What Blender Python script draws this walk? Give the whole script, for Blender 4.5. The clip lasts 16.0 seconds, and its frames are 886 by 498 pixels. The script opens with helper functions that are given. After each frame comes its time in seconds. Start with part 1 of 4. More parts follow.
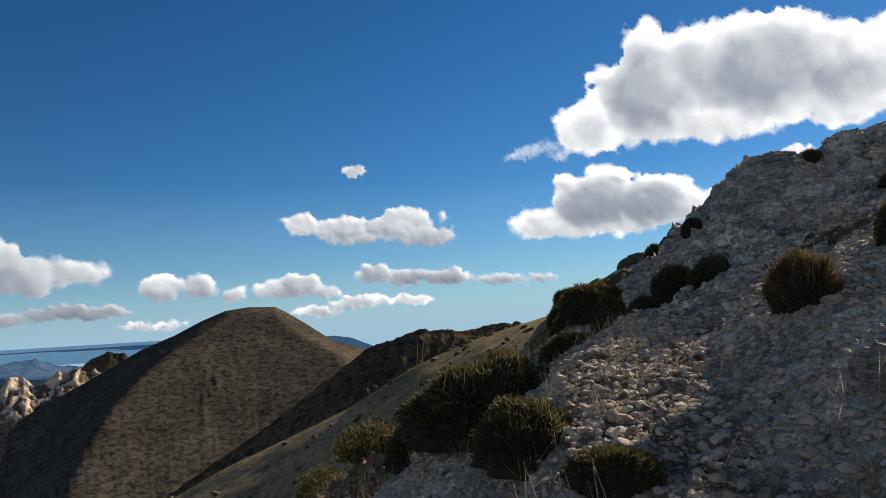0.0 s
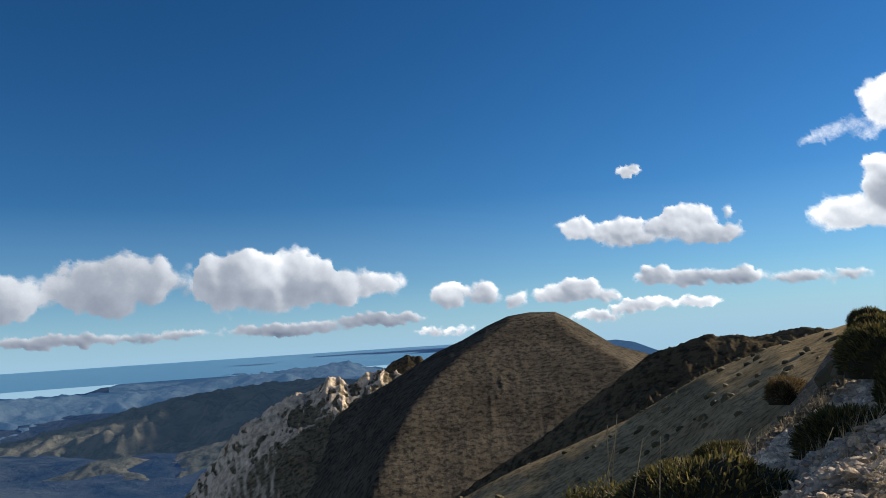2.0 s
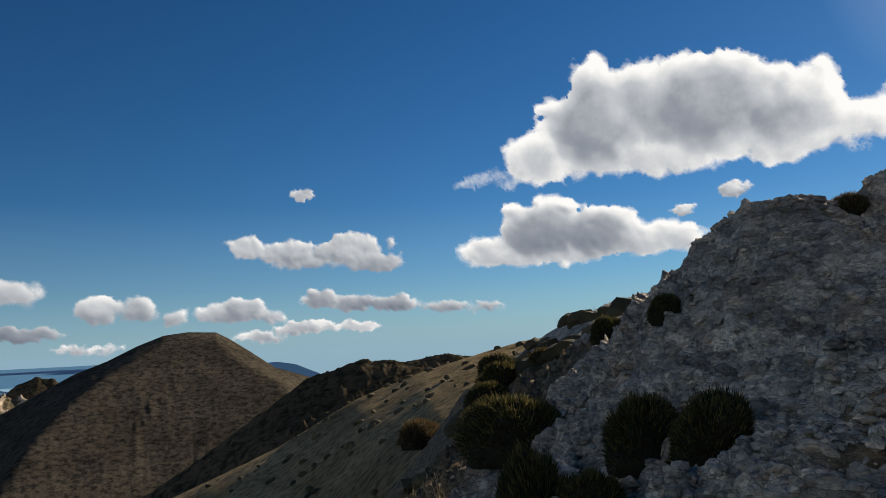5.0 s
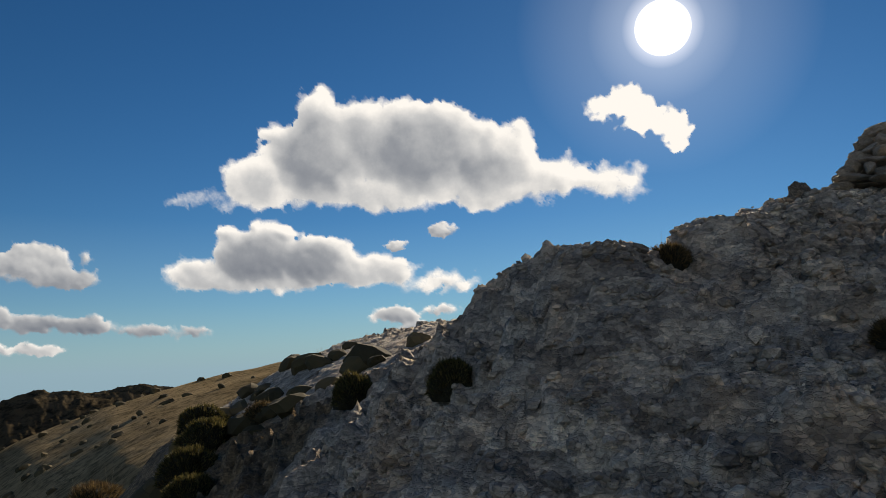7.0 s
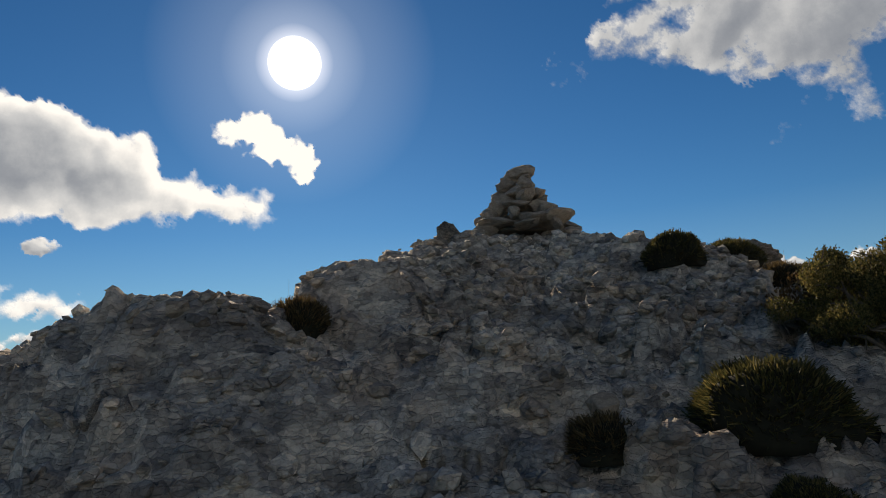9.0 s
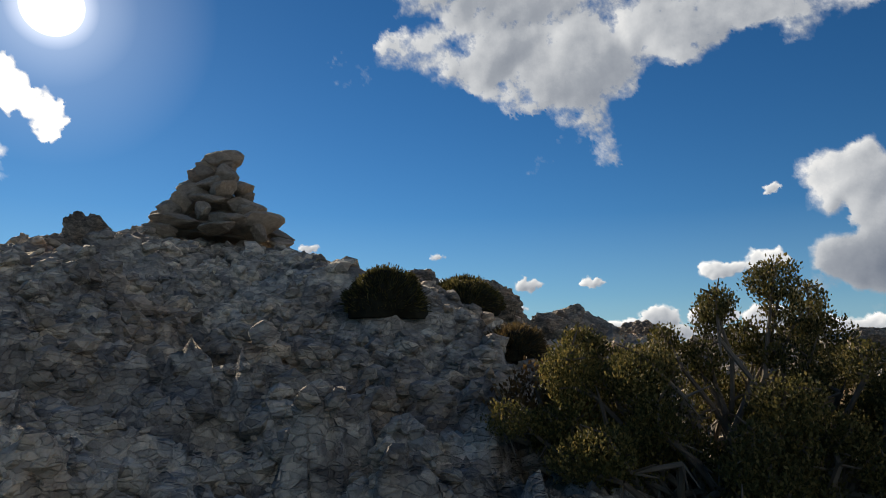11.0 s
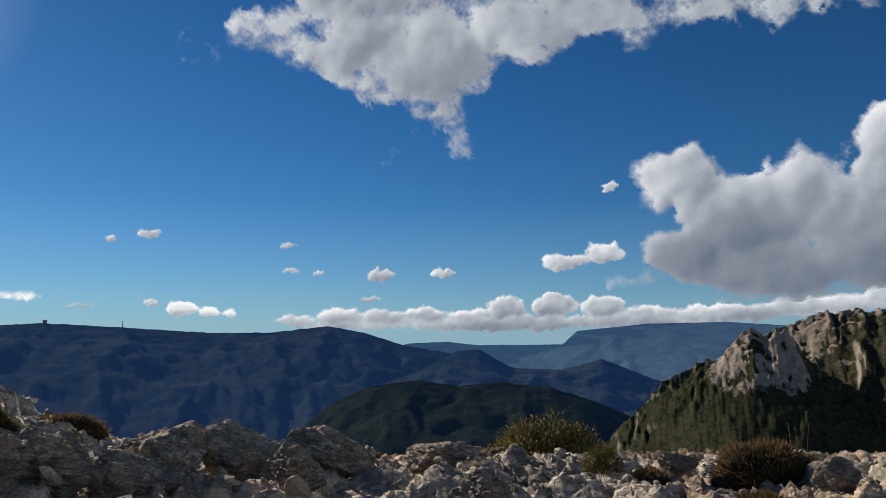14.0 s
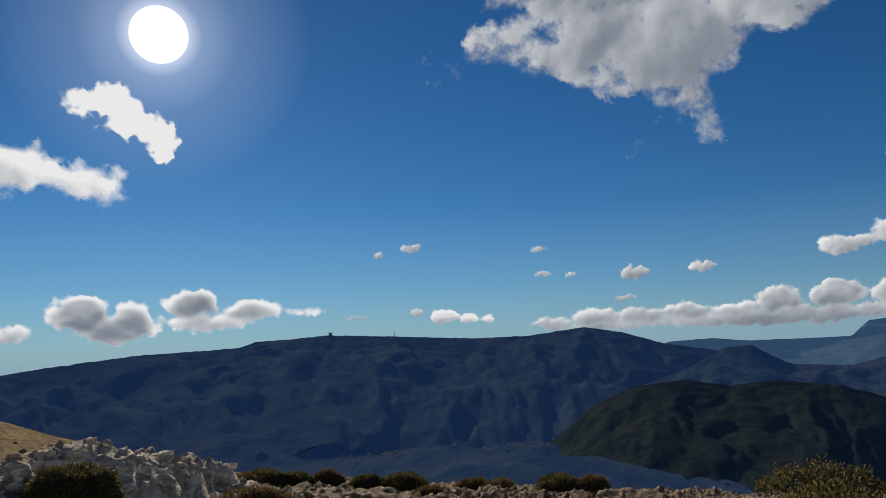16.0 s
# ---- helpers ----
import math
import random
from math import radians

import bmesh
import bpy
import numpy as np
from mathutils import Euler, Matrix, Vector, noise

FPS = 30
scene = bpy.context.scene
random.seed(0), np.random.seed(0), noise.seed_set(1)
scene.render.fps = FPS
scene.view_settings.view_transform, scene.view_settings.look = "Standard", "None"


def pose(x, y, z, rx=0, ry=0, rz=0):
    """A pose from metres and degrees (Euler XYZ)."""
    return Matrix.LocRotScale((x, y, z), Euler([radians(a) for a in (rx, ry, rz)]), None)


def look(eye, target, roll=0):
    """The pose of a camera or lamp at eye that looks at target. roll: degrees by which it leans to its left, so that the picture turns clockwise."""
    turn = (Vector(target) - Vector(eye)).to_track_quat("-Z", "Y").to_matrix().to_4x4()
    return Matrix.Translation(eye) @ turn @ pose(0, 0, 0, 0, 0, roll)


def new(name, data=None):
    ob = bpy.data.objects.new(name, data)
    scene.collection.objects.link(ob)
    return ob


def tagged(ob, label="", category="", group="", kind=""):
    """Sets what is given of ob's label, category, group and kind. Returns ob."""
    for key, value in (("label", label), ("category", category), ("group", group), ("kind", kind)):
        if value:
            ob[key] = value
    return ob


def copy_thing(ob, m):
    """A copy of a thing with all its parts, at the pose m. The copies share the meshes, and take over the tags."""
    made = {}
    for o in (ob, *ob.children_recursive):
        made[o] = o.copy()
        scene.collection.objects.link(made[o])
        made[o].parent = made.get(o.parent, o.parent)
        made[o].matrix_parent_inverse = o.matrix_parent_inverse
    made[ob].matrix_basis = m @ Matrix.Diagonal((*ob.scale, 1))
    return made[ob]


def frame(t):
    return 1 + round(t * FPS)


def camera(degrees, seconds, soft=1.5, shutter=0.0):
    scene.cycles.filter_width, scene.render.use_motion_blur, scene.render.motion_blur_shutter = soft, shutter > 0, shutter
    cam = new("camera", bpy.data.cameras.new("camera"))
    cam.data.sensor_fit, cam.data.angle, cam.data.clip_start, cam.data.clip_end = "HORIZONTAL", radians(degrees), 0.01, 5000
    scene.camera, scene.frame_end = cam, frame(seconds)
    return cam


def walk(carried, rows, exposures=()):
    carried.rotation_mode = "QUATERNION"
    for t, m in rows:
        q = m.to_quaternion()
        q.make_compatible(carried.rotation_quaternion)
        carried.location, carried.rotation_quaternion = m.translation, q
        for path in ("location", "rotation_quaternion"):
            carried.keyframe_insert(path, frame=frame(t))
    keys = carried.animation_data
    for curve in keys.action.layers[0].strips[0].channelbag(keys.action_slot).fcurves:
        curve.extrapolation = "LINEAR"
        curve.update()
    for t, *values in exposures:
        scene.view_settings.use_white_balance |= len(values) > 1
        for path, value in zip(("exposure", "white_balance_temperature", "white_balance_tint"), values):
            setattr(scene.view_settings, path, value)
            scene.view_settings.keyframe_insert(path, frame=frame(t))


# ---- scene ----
cam = camera(62.5, 16.0, soft=0.8)
PATH = [
    (0.0, pose(0.000, 0.000, 1.730, 95.53, 3.39, 0.33)),
    (0.5, pose(0.259, 0.385, 1.870, 96.81, 3.62, 2.48)),
    (1.0, pose(0.544, 0.662, 2.040, 98.90, 5.11, 9.89)),
    (1.5, pose(0.638, 1.078, 2.136, 99.54, 3.88, 19.43)),
    (2.0, pose(0.748, 1.492, 2.277, 97.18, 3.68, 22.03)),
    (2.5, pose(0.686, 1.920, 2.421, 96.30, 4.67, 19.72)),
    (3.0, pose(0.696, 2.350, 2.485, 96.29, 2.46, 14.52)),
    (3.5, pose(0.740, 2.778, 2.567, 96.82, 0.55, 6.26)),
    (4.0, pose(0.885, 3.200, 2.579, 97.15, 0.34, 1.36)),
    (6.5, pose(1.424, 5.974, 3.036, 98.26, 4.67, -16.52)),
    (7.0, pose(1.423, 6.484, 3.094, 98.72, 2.00, -26.17)),
    (7.5, pose(1.676, 6.898, 3.121, 98.43, 0.32, -35.02)),
    (8.0, pose(2.019, 7.290, 3.265, 96.34, 2.88, -39.89)),
    (8.5, pose(2.355, 7.652, 3.391, 97.87, 4.06, -47.63)),
    (11.0, pose(4.318, 8.119, 3.888, 98.52, 0.12, -74.35)),
    (11.5, pose(4.755, 8.022, 3.968, 99.05, 0.66, -79.02)),
    (12.0, pose(5.158, 7.939, 4.213, 98.69, -0.13, -86.66)),
    (12.5, pose(5.446, 7.745, 4.365, 97.57, 0.62, -90.69)),
    (13.0, pose(5.994, 7.436, 4.459, 98.92, 1.18, -92.26)),
    (13.5, pose(6.360, 7.201, 4.606, 98.24, -0.86, -90.69)),
    (14.0, pose(6.608, 6.984, 4.753, 97.63, 0.58, -85.88)),
    (14.5, pose(6.904, 6.981, 4.766, 99.02, 1.58, -81.22)),
    (15.0, pose(7.195, 7.053, 4.818, 100.29, -0.58, -76.61)),
    (15.5, pose(7.551, 6.813, 5.026, 98.94, -0.35, -72.43)),
    (16.0, pose(7.869, 6.832, 5.176, 98.27, 2.48, -66.01)),
]
walk(cam, PATH, [(0.0, 0.57, 6750, 10), (1.5, 0.68, 6500, 10), (2.5, 0.66, 6550, 10), (4.0, 0.30, 6650, 10), (7.0, 0.20, 7250, 11), (8.5, 0.25, 7350, 11), (11.0, 0.40, 6950, 10), (12.5, 0.30, 6600, 10), (14.5, 0.10, 6500, 10), (16.0, -0.03, 6600, 10)])

# ---- world, sun ----
SUN_AZ, SUN_EL = -44.7, 23.9


def toward(az, el):
    """The unit way at an azimuth (degrees, left of +y is positive) and an elevation."""
    a, e = radians(az), radians(el)
    return Vector((-math.sin(a) * math.cos(e), math.cos(a) * math.cos(e), math.sin(e)))


world = bpy.data.worlds.new("sky")
scene.world = world
world.use_nodes = True
wn = world.node_tree
sky = wn.nodes.new("ShaderNodeTexSky")
sky.sky_type = "NISHITA"
sky.sun_disc = False
sky.sun_elevation = radians(SUN_EL)
sky.sun_rotation = radians(-SUN_AZ)
sky.altitude = 1300
sky.air_density, sky.dust_density, sky.ozone_density = 1.0, 0.1, 2.0
deep = wn.nodes.new("ShaderNodeGamma")
deep.inputs["Gamma"].default_value = 1.12
tint = wn.nodes.new("ShaderNodeMix")
tint.data_type, tint.blend_type = "RGBA", "MULTIPLY"
tint.inputs["Factor"].default_value = 1.0
tint.inputs["B"].default_value = (0.455, 0.68, 0.87, 1)
wn.links.new(sky.outputs["Color"], deep.inputs["Color"])
wn.links.new(deep.outputs["Color"], tint.inputs["A"])
hue = wn.nodes.new("ShaderNodeHueSaturation")
hue.inputs["Hue"].default_value = 0.5
hue.inputs["Saturation"].default_value = 1.1
wn.links.new(tint.outputs["Result"], hue.inputs["Color"])
wn.links.new(hue.outputs["Color"], wn.nodes["Background"].inputs["Color"])
wn.nodes["Background"].inputs["Strength"].default_value = 0.05

sun_lamp = new("sun_lamp", bpy.data.lights.new("sun_lamp", "SUN"))
sun_lamp.data.energy = 5.0
sun_lamp.data.angle = radians(0.5)
sun_lamp.data.color = (1.0, 0.88, 0.72)
sun_lamp.matrix_world = look((0, 0, 0), -toward(SUN_AZ, SUN_EL))


# ---- noise ----
def hashed(i, j, seed):
    h = (i.astype(np.int64) * 374761393 + j.astype(np.int64) * 668265263 + seed * 974711) & 0x7FFFFFFF
    h = ((h ^ (h >> 13)) * 1274126177) & 0x7FFFFFFF
    return ((h ^ (h >> 16)) & 0xFFFFFF) / float(0xFFFFFF)


def value_noise(x, y, seed=0):
    i, j = np.floor(x), np.floor(y)
    u, v = x - i, y - j
    u, v = u * u * (3 - 2 * u), v * v * (3 - 2 * v)
    a, b = hashed(i, j, seed), hashed(i + 1, j, seed)
    c, d = hashed(i, j + 1, seed), hashed(i + 1, j + 1, seed)
    return (a * (1 - u) + b * u) * (1 - v) + (c * (1 - u) + d * u) * v


def fbm(x, y, octaves=5, seed=0, gain=0.5):
    total, amp, norm = 0.0, 1.0, 0.0
    for k in range(octaves):
        total = total + amp * (value_noise(x * 2 ** k + 17.3 * k, y * 2 ** k - 9.1 * k, seed + k) * 2 - 1)
        norm += amp
        amp *= gain
    return total / norm


def ridged(x, y, octaves=4, seed=0):
    total, amp, norm = 0.0, 1.0, 0.0
    for k in range(octaves):
        n = 1 - np.abs(value_noise(x * 2 ** k + 5.7 * k, y * 2 ** k + 3.3 * k, seed + k) * 2 - 1)
        total = total + amp * n * n
        norm += amp
        amp *= 0.5
    return total / norm


def blocks(x, y, seed=0):
    """Broken rock: per cell a random height and tilt, the distance to the cell's edge, and the way from the cell's heart."""
    i0, j0 = np.floor(x), np.floor(y)
    best, second = np.full(x.shape, 9.0), np.full(x.shape, 9.0)
    top, ox, oy = np.zeros(x.shape), np.zeros(x.shape), np.zeros(x.shape)
    for di in (-1, 0, 1):
        for dj in (-1, 0, 1):
            i, j = i0 + di, j0 + dj
            dx, dy = x - i - hashed(i, j, seed), y - j - hashed(i, j, seed + 7)
            d = np.hypot(dx, dy)
            value = hashed(i, j, seed + 13) + dx * (hashed(i, j, seed + 19) - 0.5) * 1.1 + dy * (hashed(i, j, seed + 23) - 0.5) * 1.1
            nearer = d < best
            ox, oy = np.where(nearer, dx, ox), np.where(nearer, dy, oy)
            second = np.where(nearer, best, np.minimum(second, d))
            top = np.where(nearer, value, top)
            best = np.where(nearer, d, best)
    return top, np.clip((second - best) * 7, 0, 1), ox, oy


# ---- materials ----
def material(name):
    m = bpy.data.materials.new(name)
    m.use_nodes = True
    return m, m.node_tree, m.node_tree.nodes["Principled BSDF"]


def node(tree, kind, **inputs):
    n = tree.nodes.new(kind)
    for key, value in inputs.items():
        n.inputs[key.replace("_", " ")].default_value = value
    return n


def ramp(tree, source, stops):
    n = tree.nodes.new("ShaderNodeValToRGB")
    while len(n.color_ramp.elements) < len(stops):
        n.color_ramp.elements.new(0.5)
    for e, (at, colour) in zip(n.color_ramp.elements, stops):
        e.position, e.color = at, (*colour, 1)
    tree.links.new(source, n.inputs["Fac"])
    return n.outputs["Color"]


def mix(tree, fac, a, b, mode="MIX"):
    n = tree.nodes.new("ShaderNodeMix")
    n.data_type, n.blend_type = "RGBA", mode
    for socket, value in ((n.inputs["Factor"], fac), (n.inputs["A"], a), (n.inputs["B"], b)):
        if isinstance(value, (int, float)):
            socket.default_value = value
        elif isinstance(value, tuple):
            socket.default_value = (*value, 1)
        else:
            tree.links.new(value, socket)
    return n.outputs["Result"]


def object_coords(tree, scale=1.0):
    c = tree.nodes.new("ShaderNodeTexCoord")
    m = tree.nodes.new("ShaderNodeMapping")
    m.inputs["Scale"].default_value = scale if isinstance(scale, tuple) else (scale,) * 3
    tree.links.new(c.outputs["Object"], m.inputs["Vector"])
    return m.outputs["Vector"]


def noise_fac(tree, vector, scale, detail=6, rough=0.6):
    n = node(tree, "ShaderNodeTexNoise", Scale=scale, Detail=detail, Roughness=rough)
    tree.links.new(vector, n.inputs["Vector"])
    return n.outputs["Fac"]


def bump(tree, bsdf, height, strength, distance):
    n = node(tree, "ShaderNodeBump", Strength=strength, Distance=distance)
    tree.links.new(height, n.inputs["Height"])
    tree.links.new(n.outputs["Normal"], bsdf.inputs["Normal"])


def rock_material(name, dark, mid, light, ochre, bump_strength=0.9, soil=None):
    """Grey weathered limestone: pale crust, darker lichen, ochre soil stains, pits, and cracks with shade painted in.
    """
    m, t, bsdf = material(name)
    v = object_coords(t)
    base = ramp(t, noise_fac(t, v, 1.7, 8, 0.65), [(0.3, dark), (0.5, mid), (0.7, light)])
    fine = ramp(t, noise_fac(t, v, 22, 6, 0.7), [(0.34, (0.55, 0.54, 0.53)), (0.56, (1.2, 1.17, 1.12))])
    base = mix(t, 0.72, base, fine, "MULTIPLY")
    stain = ramp(t, noise_fac(t, v, 0.9, 5, 0.6), [(0.48, (0, 0, 0)), (0.64, (1, 1, 1))])
    n = t.nodes.new("ShaderNodeMath")
    n.operation = "MULTIPLY"
    n.inputs[1].default_value = 0.6
    t.links.new(stain, n.inputs[0])
    base = mix(t, n.outputs[0], base, ochre)
    if soil:
        spread = t.nodes.new("ShaderNodeAttribute")
        spread.attribute_name = "soil"
        turf = ramp(t, noise_fac(t, v, 9, 8, 0.75), [(0.35, soil[0]), (0.5, soil[1]), (0.65, soil[2])])
        base = mix(t, ramp(t, spread.outputs["Fac"], [(0.25, (0, 0, 0)), (0.6, (1, 1, 1))]), base, turf)
    t.links.new(base, bsdf.inputs["Base Color"])
    bsdf.inputs["Roughness"].default_value = 0.92
    bsdf.inputs["Specular IOR Level"].default_value = 0.25
    warp = node(t, "ShaderNodeTexNoise", Scale=6.0, Detail=7, Roughness=0.65)
    t.links.new(v, warp.inputs["Vector"])
    shift = t.nodes.new("ShaderNodeVectorMath")
    shift.operation = "MULTIPLY_ADD"
    shift.inputs[1].default_value = (0.05, 0.05, 0.05)
    t.links.new(warp.outputs["Color"], shift.inputs[0])
    t.links.new(v, shift.inputs[2])
    height = noise_fac(t, v, 14, 8, 0.62)
    gaps = ramp(t, noise_fac(t, v, 2.6, 4, 0.6), [(0.35, (0.15, 0.15, 0.15)), (0.6, (1, 1, 1))])
    tilt = t.nodes.new("ShaderNodeMapping")
    tilt.inputs["Rotation"].default_value = (radians(18), radians(-22), radians(10))
    tilt.inputs["Scale"].default_value = (1.0, 1.0, 2.1)
    t.links.new(shift.outputs[0], tilt.inputs["Vector"])
    shift = tilt
    for scale, depth, seam_dark in ((2.4, 0.35, 0.3), (7.0, 0.45, 0.06), (19.0, 0.35, 0.04)):
        cells = t.nodes.new("ShaderNodeTexVoronoi")
        cells.inputs["Scale"].default_value = scale
        t.links.new(shift.outputs[0], cells.inputs["Vector"])
        single = t.nodes.new("ShaderNodeSeparateColor")
        t.links.new(cells.outputs["Color"], single.inputs[0])
        base = mix(t, 0.8, base, ramp(t, single.outputs[0], [(0.0, (0.6, 0.6, 0.61)), (0.5, (1.0, 0.99, 0.97)), (1.0, (1.34, 1.30, 1.24))]), "MULTIPLY")
        height = mix(t, depth, height, single.outputs[1])
        seams = t.nodes.new("ShaderNodeTexVoronoi")
        seams.feature = "DISTANCE_TO_EDGE"
        seams.inputs["Scale"].default_value = scale
        t.links.new(shift.outputs[0], seams.inputs["Vector"])
        wide = 0.035 if scale < 5 else 0.1
        seam = ramp(t, seams.outputs["Distance"], [(0.0, (0.16, 0.14, 0.125)), (wide * 0.4, (0.5, 0.48, 0.45)), (wide, (1, 1, 1))])
        # crack shade put into the colour, as bumps alone show little
        base = mix(t, seam_dark, base, mix(t, gaps, (1, 1, 1), seam), "MULTIPLY")
        height = mix(t, 0.1, height, seam, "MULTIPLY")
    island = t.nodes.new("ShaderNodeNewGeometry")
    base = mix(t, 1.0, base, ramp(t, island.outputs["Random Per Island"], [(0.0, (0.72, 0.72, 0.73)), (0.6, (1.0, 0.99, 0.97)), (1.0, (1.3, 1.24, 1.15))]), "MULTIPLY")
    t.links.new(base, bsdf.inputs["Base Color"])
    bump(t, bsdf, height, bump_strength, 0.11)
    return m


LIMESTONE = rock_material("limestone", (0.27, 0.255, 0.24), (0.43, 0.405, 0.37), (0.58, 0.545, 0.495), (0.42, 0.31, 0.22))

GROUND = rock_material("limestone_ground", (0.27, 0.255, 0.24), (0.43, 0.405, 0.37), (0.58, 0.545, 0.495), (0.42, 0.31, 0.22), soil=((0.085, 0.066, 0.042), (0.175, 0.135, 0.088), (0.28, 0.22, 0.15)))


def hill_material(name, scrub, grass, rock, scale, rockiness=0.5, air=(0, 0, 0), air_light=0.0):
    """Distant hillside: scrub dots over grass with bare rock on the steep parts; air_light paints haze as a glow."""
    m, t, bsdf = material(name)
    v = object_coords(t)
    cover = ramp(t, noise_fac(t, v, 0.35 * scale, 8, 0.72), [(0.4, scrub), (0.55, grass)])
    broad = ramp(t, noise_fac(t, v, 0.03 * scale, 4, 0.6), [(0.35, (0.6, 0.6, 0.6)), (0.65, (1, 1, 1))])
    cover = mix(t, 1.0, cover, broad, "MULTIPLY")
    geo = t.nodes.new("ShaderNodeNewGeometry")
    sep = t.nodes.new("ShaderNodeSeparateXYZ")
    t.links.new(geo.outputs["Normal"], sep.inputs[0])
    add = t.nodes.new("ShaderNodeMath")
    add.operation = "MULTIPLY_ADD"
    add.inputs[1].default_value = 0.5
    t.links.new(noise_fac(t, v, 0.4 * scale, 9, 0.75), add.inputs[0])
    t.links.new(sep.outputs["Z"], add.inputs[2])
    bare = ramp(t, add.outputs[0], [(rockiness + 0.3, (1, 1, 1)), (rockiness + 0.62, (0, 0, 0))])
    base = mix(t, bare, cover, rock)
    cliff = t.nodes.new("ShaderNodeAttribute")
    cliff.attribute_name = "cliff"
    ragged = t.nodes.new("ShaderNodeMath")
    ragged.operation = "ADD"
    t.links.new(cliff.outputs["Fac"], ragged.inputs[0])
    t.links.new(noise_fac(t, v, 0.15 * scale, 9, 0.75), ragged.inputs[1])
    base = mix(t, ramp(t, ragged.outputs[0], [(0.85, (0, 0, 0)), (0.95, (1, 1, 1))]), base, mix(t, 1.0, rock, ramp(t, noise_fac(t, v, 0.2 * scale, 9, 0.75), [(0.35, (0.45, 0.43, 0.4)), (0.65, (1.3, 1.25, 1.2))]), "MULTIPLY"))
    t.links.new(base, bsdf.inputs["Base Color"])
    bsdf.inputs["Roughness"].default_value = 1.0
    bsdf.inputs["Specular IOR Level"].default_value = 0.0
    # distance haze put into the slope itself as an even glow
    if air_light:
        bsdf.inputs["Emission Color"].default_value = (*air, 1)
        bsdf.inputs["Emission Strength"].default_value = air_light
    bump(t, bsdf, noise_fac(t, v, 0.5 * scale, 8, 0.7), 0.7, 0.6 / scale)
    return m


# ---- the ground underfoot ----
# crest line: x, y, z and how steeply the rock falls from it
CREST = [(4.6, 17.0, 2.7, 0.8), (4.9, 13.8, 3.27, 0.9), (5.05, 12.4, 3.91, 1.0), (5.2, 11.0, 4.02, 1.1), (5.7, 10.9, 3.87, 1.0), (6.3, 11.0, 4.26, 0.8),
         (7.2, 11.0, 4.47, 0.6), (8.3, 11.4, 4.68, 0.55), (9.1, 11.3, 4.78, 0.55), (8.4, 9.9, 4.5, 0.55), (9.7, 9.4, 4.22, 0.7), (10.9, 10.8, 4.5, 0.6), (11.6, 11.4, 4.72, 0.5), (12.8, 11.4, 4.4, 0.6)]


def smooth_min(a, b, k):
    h = np.clip(0.5 + 0.5 * (b - a) / k, 0, 1)
    return b + (a - b) * h - k * h * (1 - h)


def smooth_max(a, b, k):
    return -smooth_min(-a, -b, k)


def crest_height(x, y):
    best = np.full(np.shape(x), -99.0)
    for (x0, y0, z0, k0), (x1, y1, z1, k1) in zip(CREST, CREST[1:]):
        dx, dy = x1 - x0, y1 - y0
        u = np.clip(((x - x0) * dx + (y - y0) * dy) / (dx * dx + dy * dy), 0, 1)
        d = np.hypot(x - x0 - u * dx, y - y0 - u * dy)
        best = np.maximum(best, z0 + u * (z1 - z0) - (k0 + u * (k1 - k0)) * np.maximum(d - 0.15, 0))
    return best


def bare_land(x, y):
    """The lie of the land without its trail and stones."""
    x, y = np.asarray(x, float), np.asarray(y, float)
    along = np.where(y > 0, 1 - np.exp(-np.maximum(y, 0) / 4.0), 0.25 * y)
    z = 0.40 * x + along - 0.02 * np.maximum(y - 16, 0)
    z = z - 0.19 * np.clip(y - 7.6, 0, 3.5) * np.clip((5.5 - x) / 3, 0, 1) - 0.05 * np.clip(y - 8, 0, 14) * np.clip(3 - x, 0, 9) - 0.22 * np.clip(1 - x, 0, 4) - 0.1
    z = np.where(x < 0, z - 0.02 * x * x * np.clip(1 + x / 60, 0.3, 1), z)
    plateau = 3.97 - 0.135 * np.maximum(x - 11.5, 0) - 0.006 * np.maximum(x - 20, 0) ** 2
    z = smooth_min(z, plateau, 0.6)
    return smooth_max(z, crest_height(x, y), 0.25)


TRAIL = [(0.1, -3.0), (0.35, 0.4), (0.7, 1.2), (0.8, 2.4), (1.0, 3.3), (1.5, 6.0), (1.85, 6.9), (2.4, 7.65), (4.3, 8.1), (5.4, 7.75), (6.4, 7.2), (7.9, 6.8)]


def trail(x, y):
    """How near a place is to the trodden trail, and the trail's nearest point."""
    best, px, py = np.full(np.shape(x), 99.0), np.array(x, float), np.array(y, float)
    for (x0, y0), (x1, y1) in zip(TRAIL, TRAIL[1:]):
        dx, dy = x1 - x0, y1 - y0
        u = np.clip(((x - x0) * dx + (y - y0) * dy) / (dx * dx + dy * dy), 0, 1)
        qx, qy = x0 + u * dx, y0 + u * dy
        d = np.hypot(x - qx, y - qy)
        px, py, best = np.where(d < best, qx, px), np.where(d < best, qy, py), np.minimum(best, d)
    return np.clip(1.55 - best / 0.7, 0, 1), px, py


def land(x, y):
    """The lie of the land with the trail's bench trodden into it."""
    x, y = np.asarray(x, float), np.asarray(y, float)
    near, px, py = trail(x, y)
    near = near * near * (3 - 2 * near) * 0.85
    return bare_land(x, y) * (1 - near) + bare_land(px, py) * near


def rockiness(x, y):
    """1 on bare rock, 0 on the scree of the trail."""
    return np.clip((crest_height(x, y) - land(x, y) + 0.9) * 1.6, 0, 1) + np.clip((x - 6.5) / 2, 0, 1)


def lean(x, y):
    """The slope of the land along x and y."""
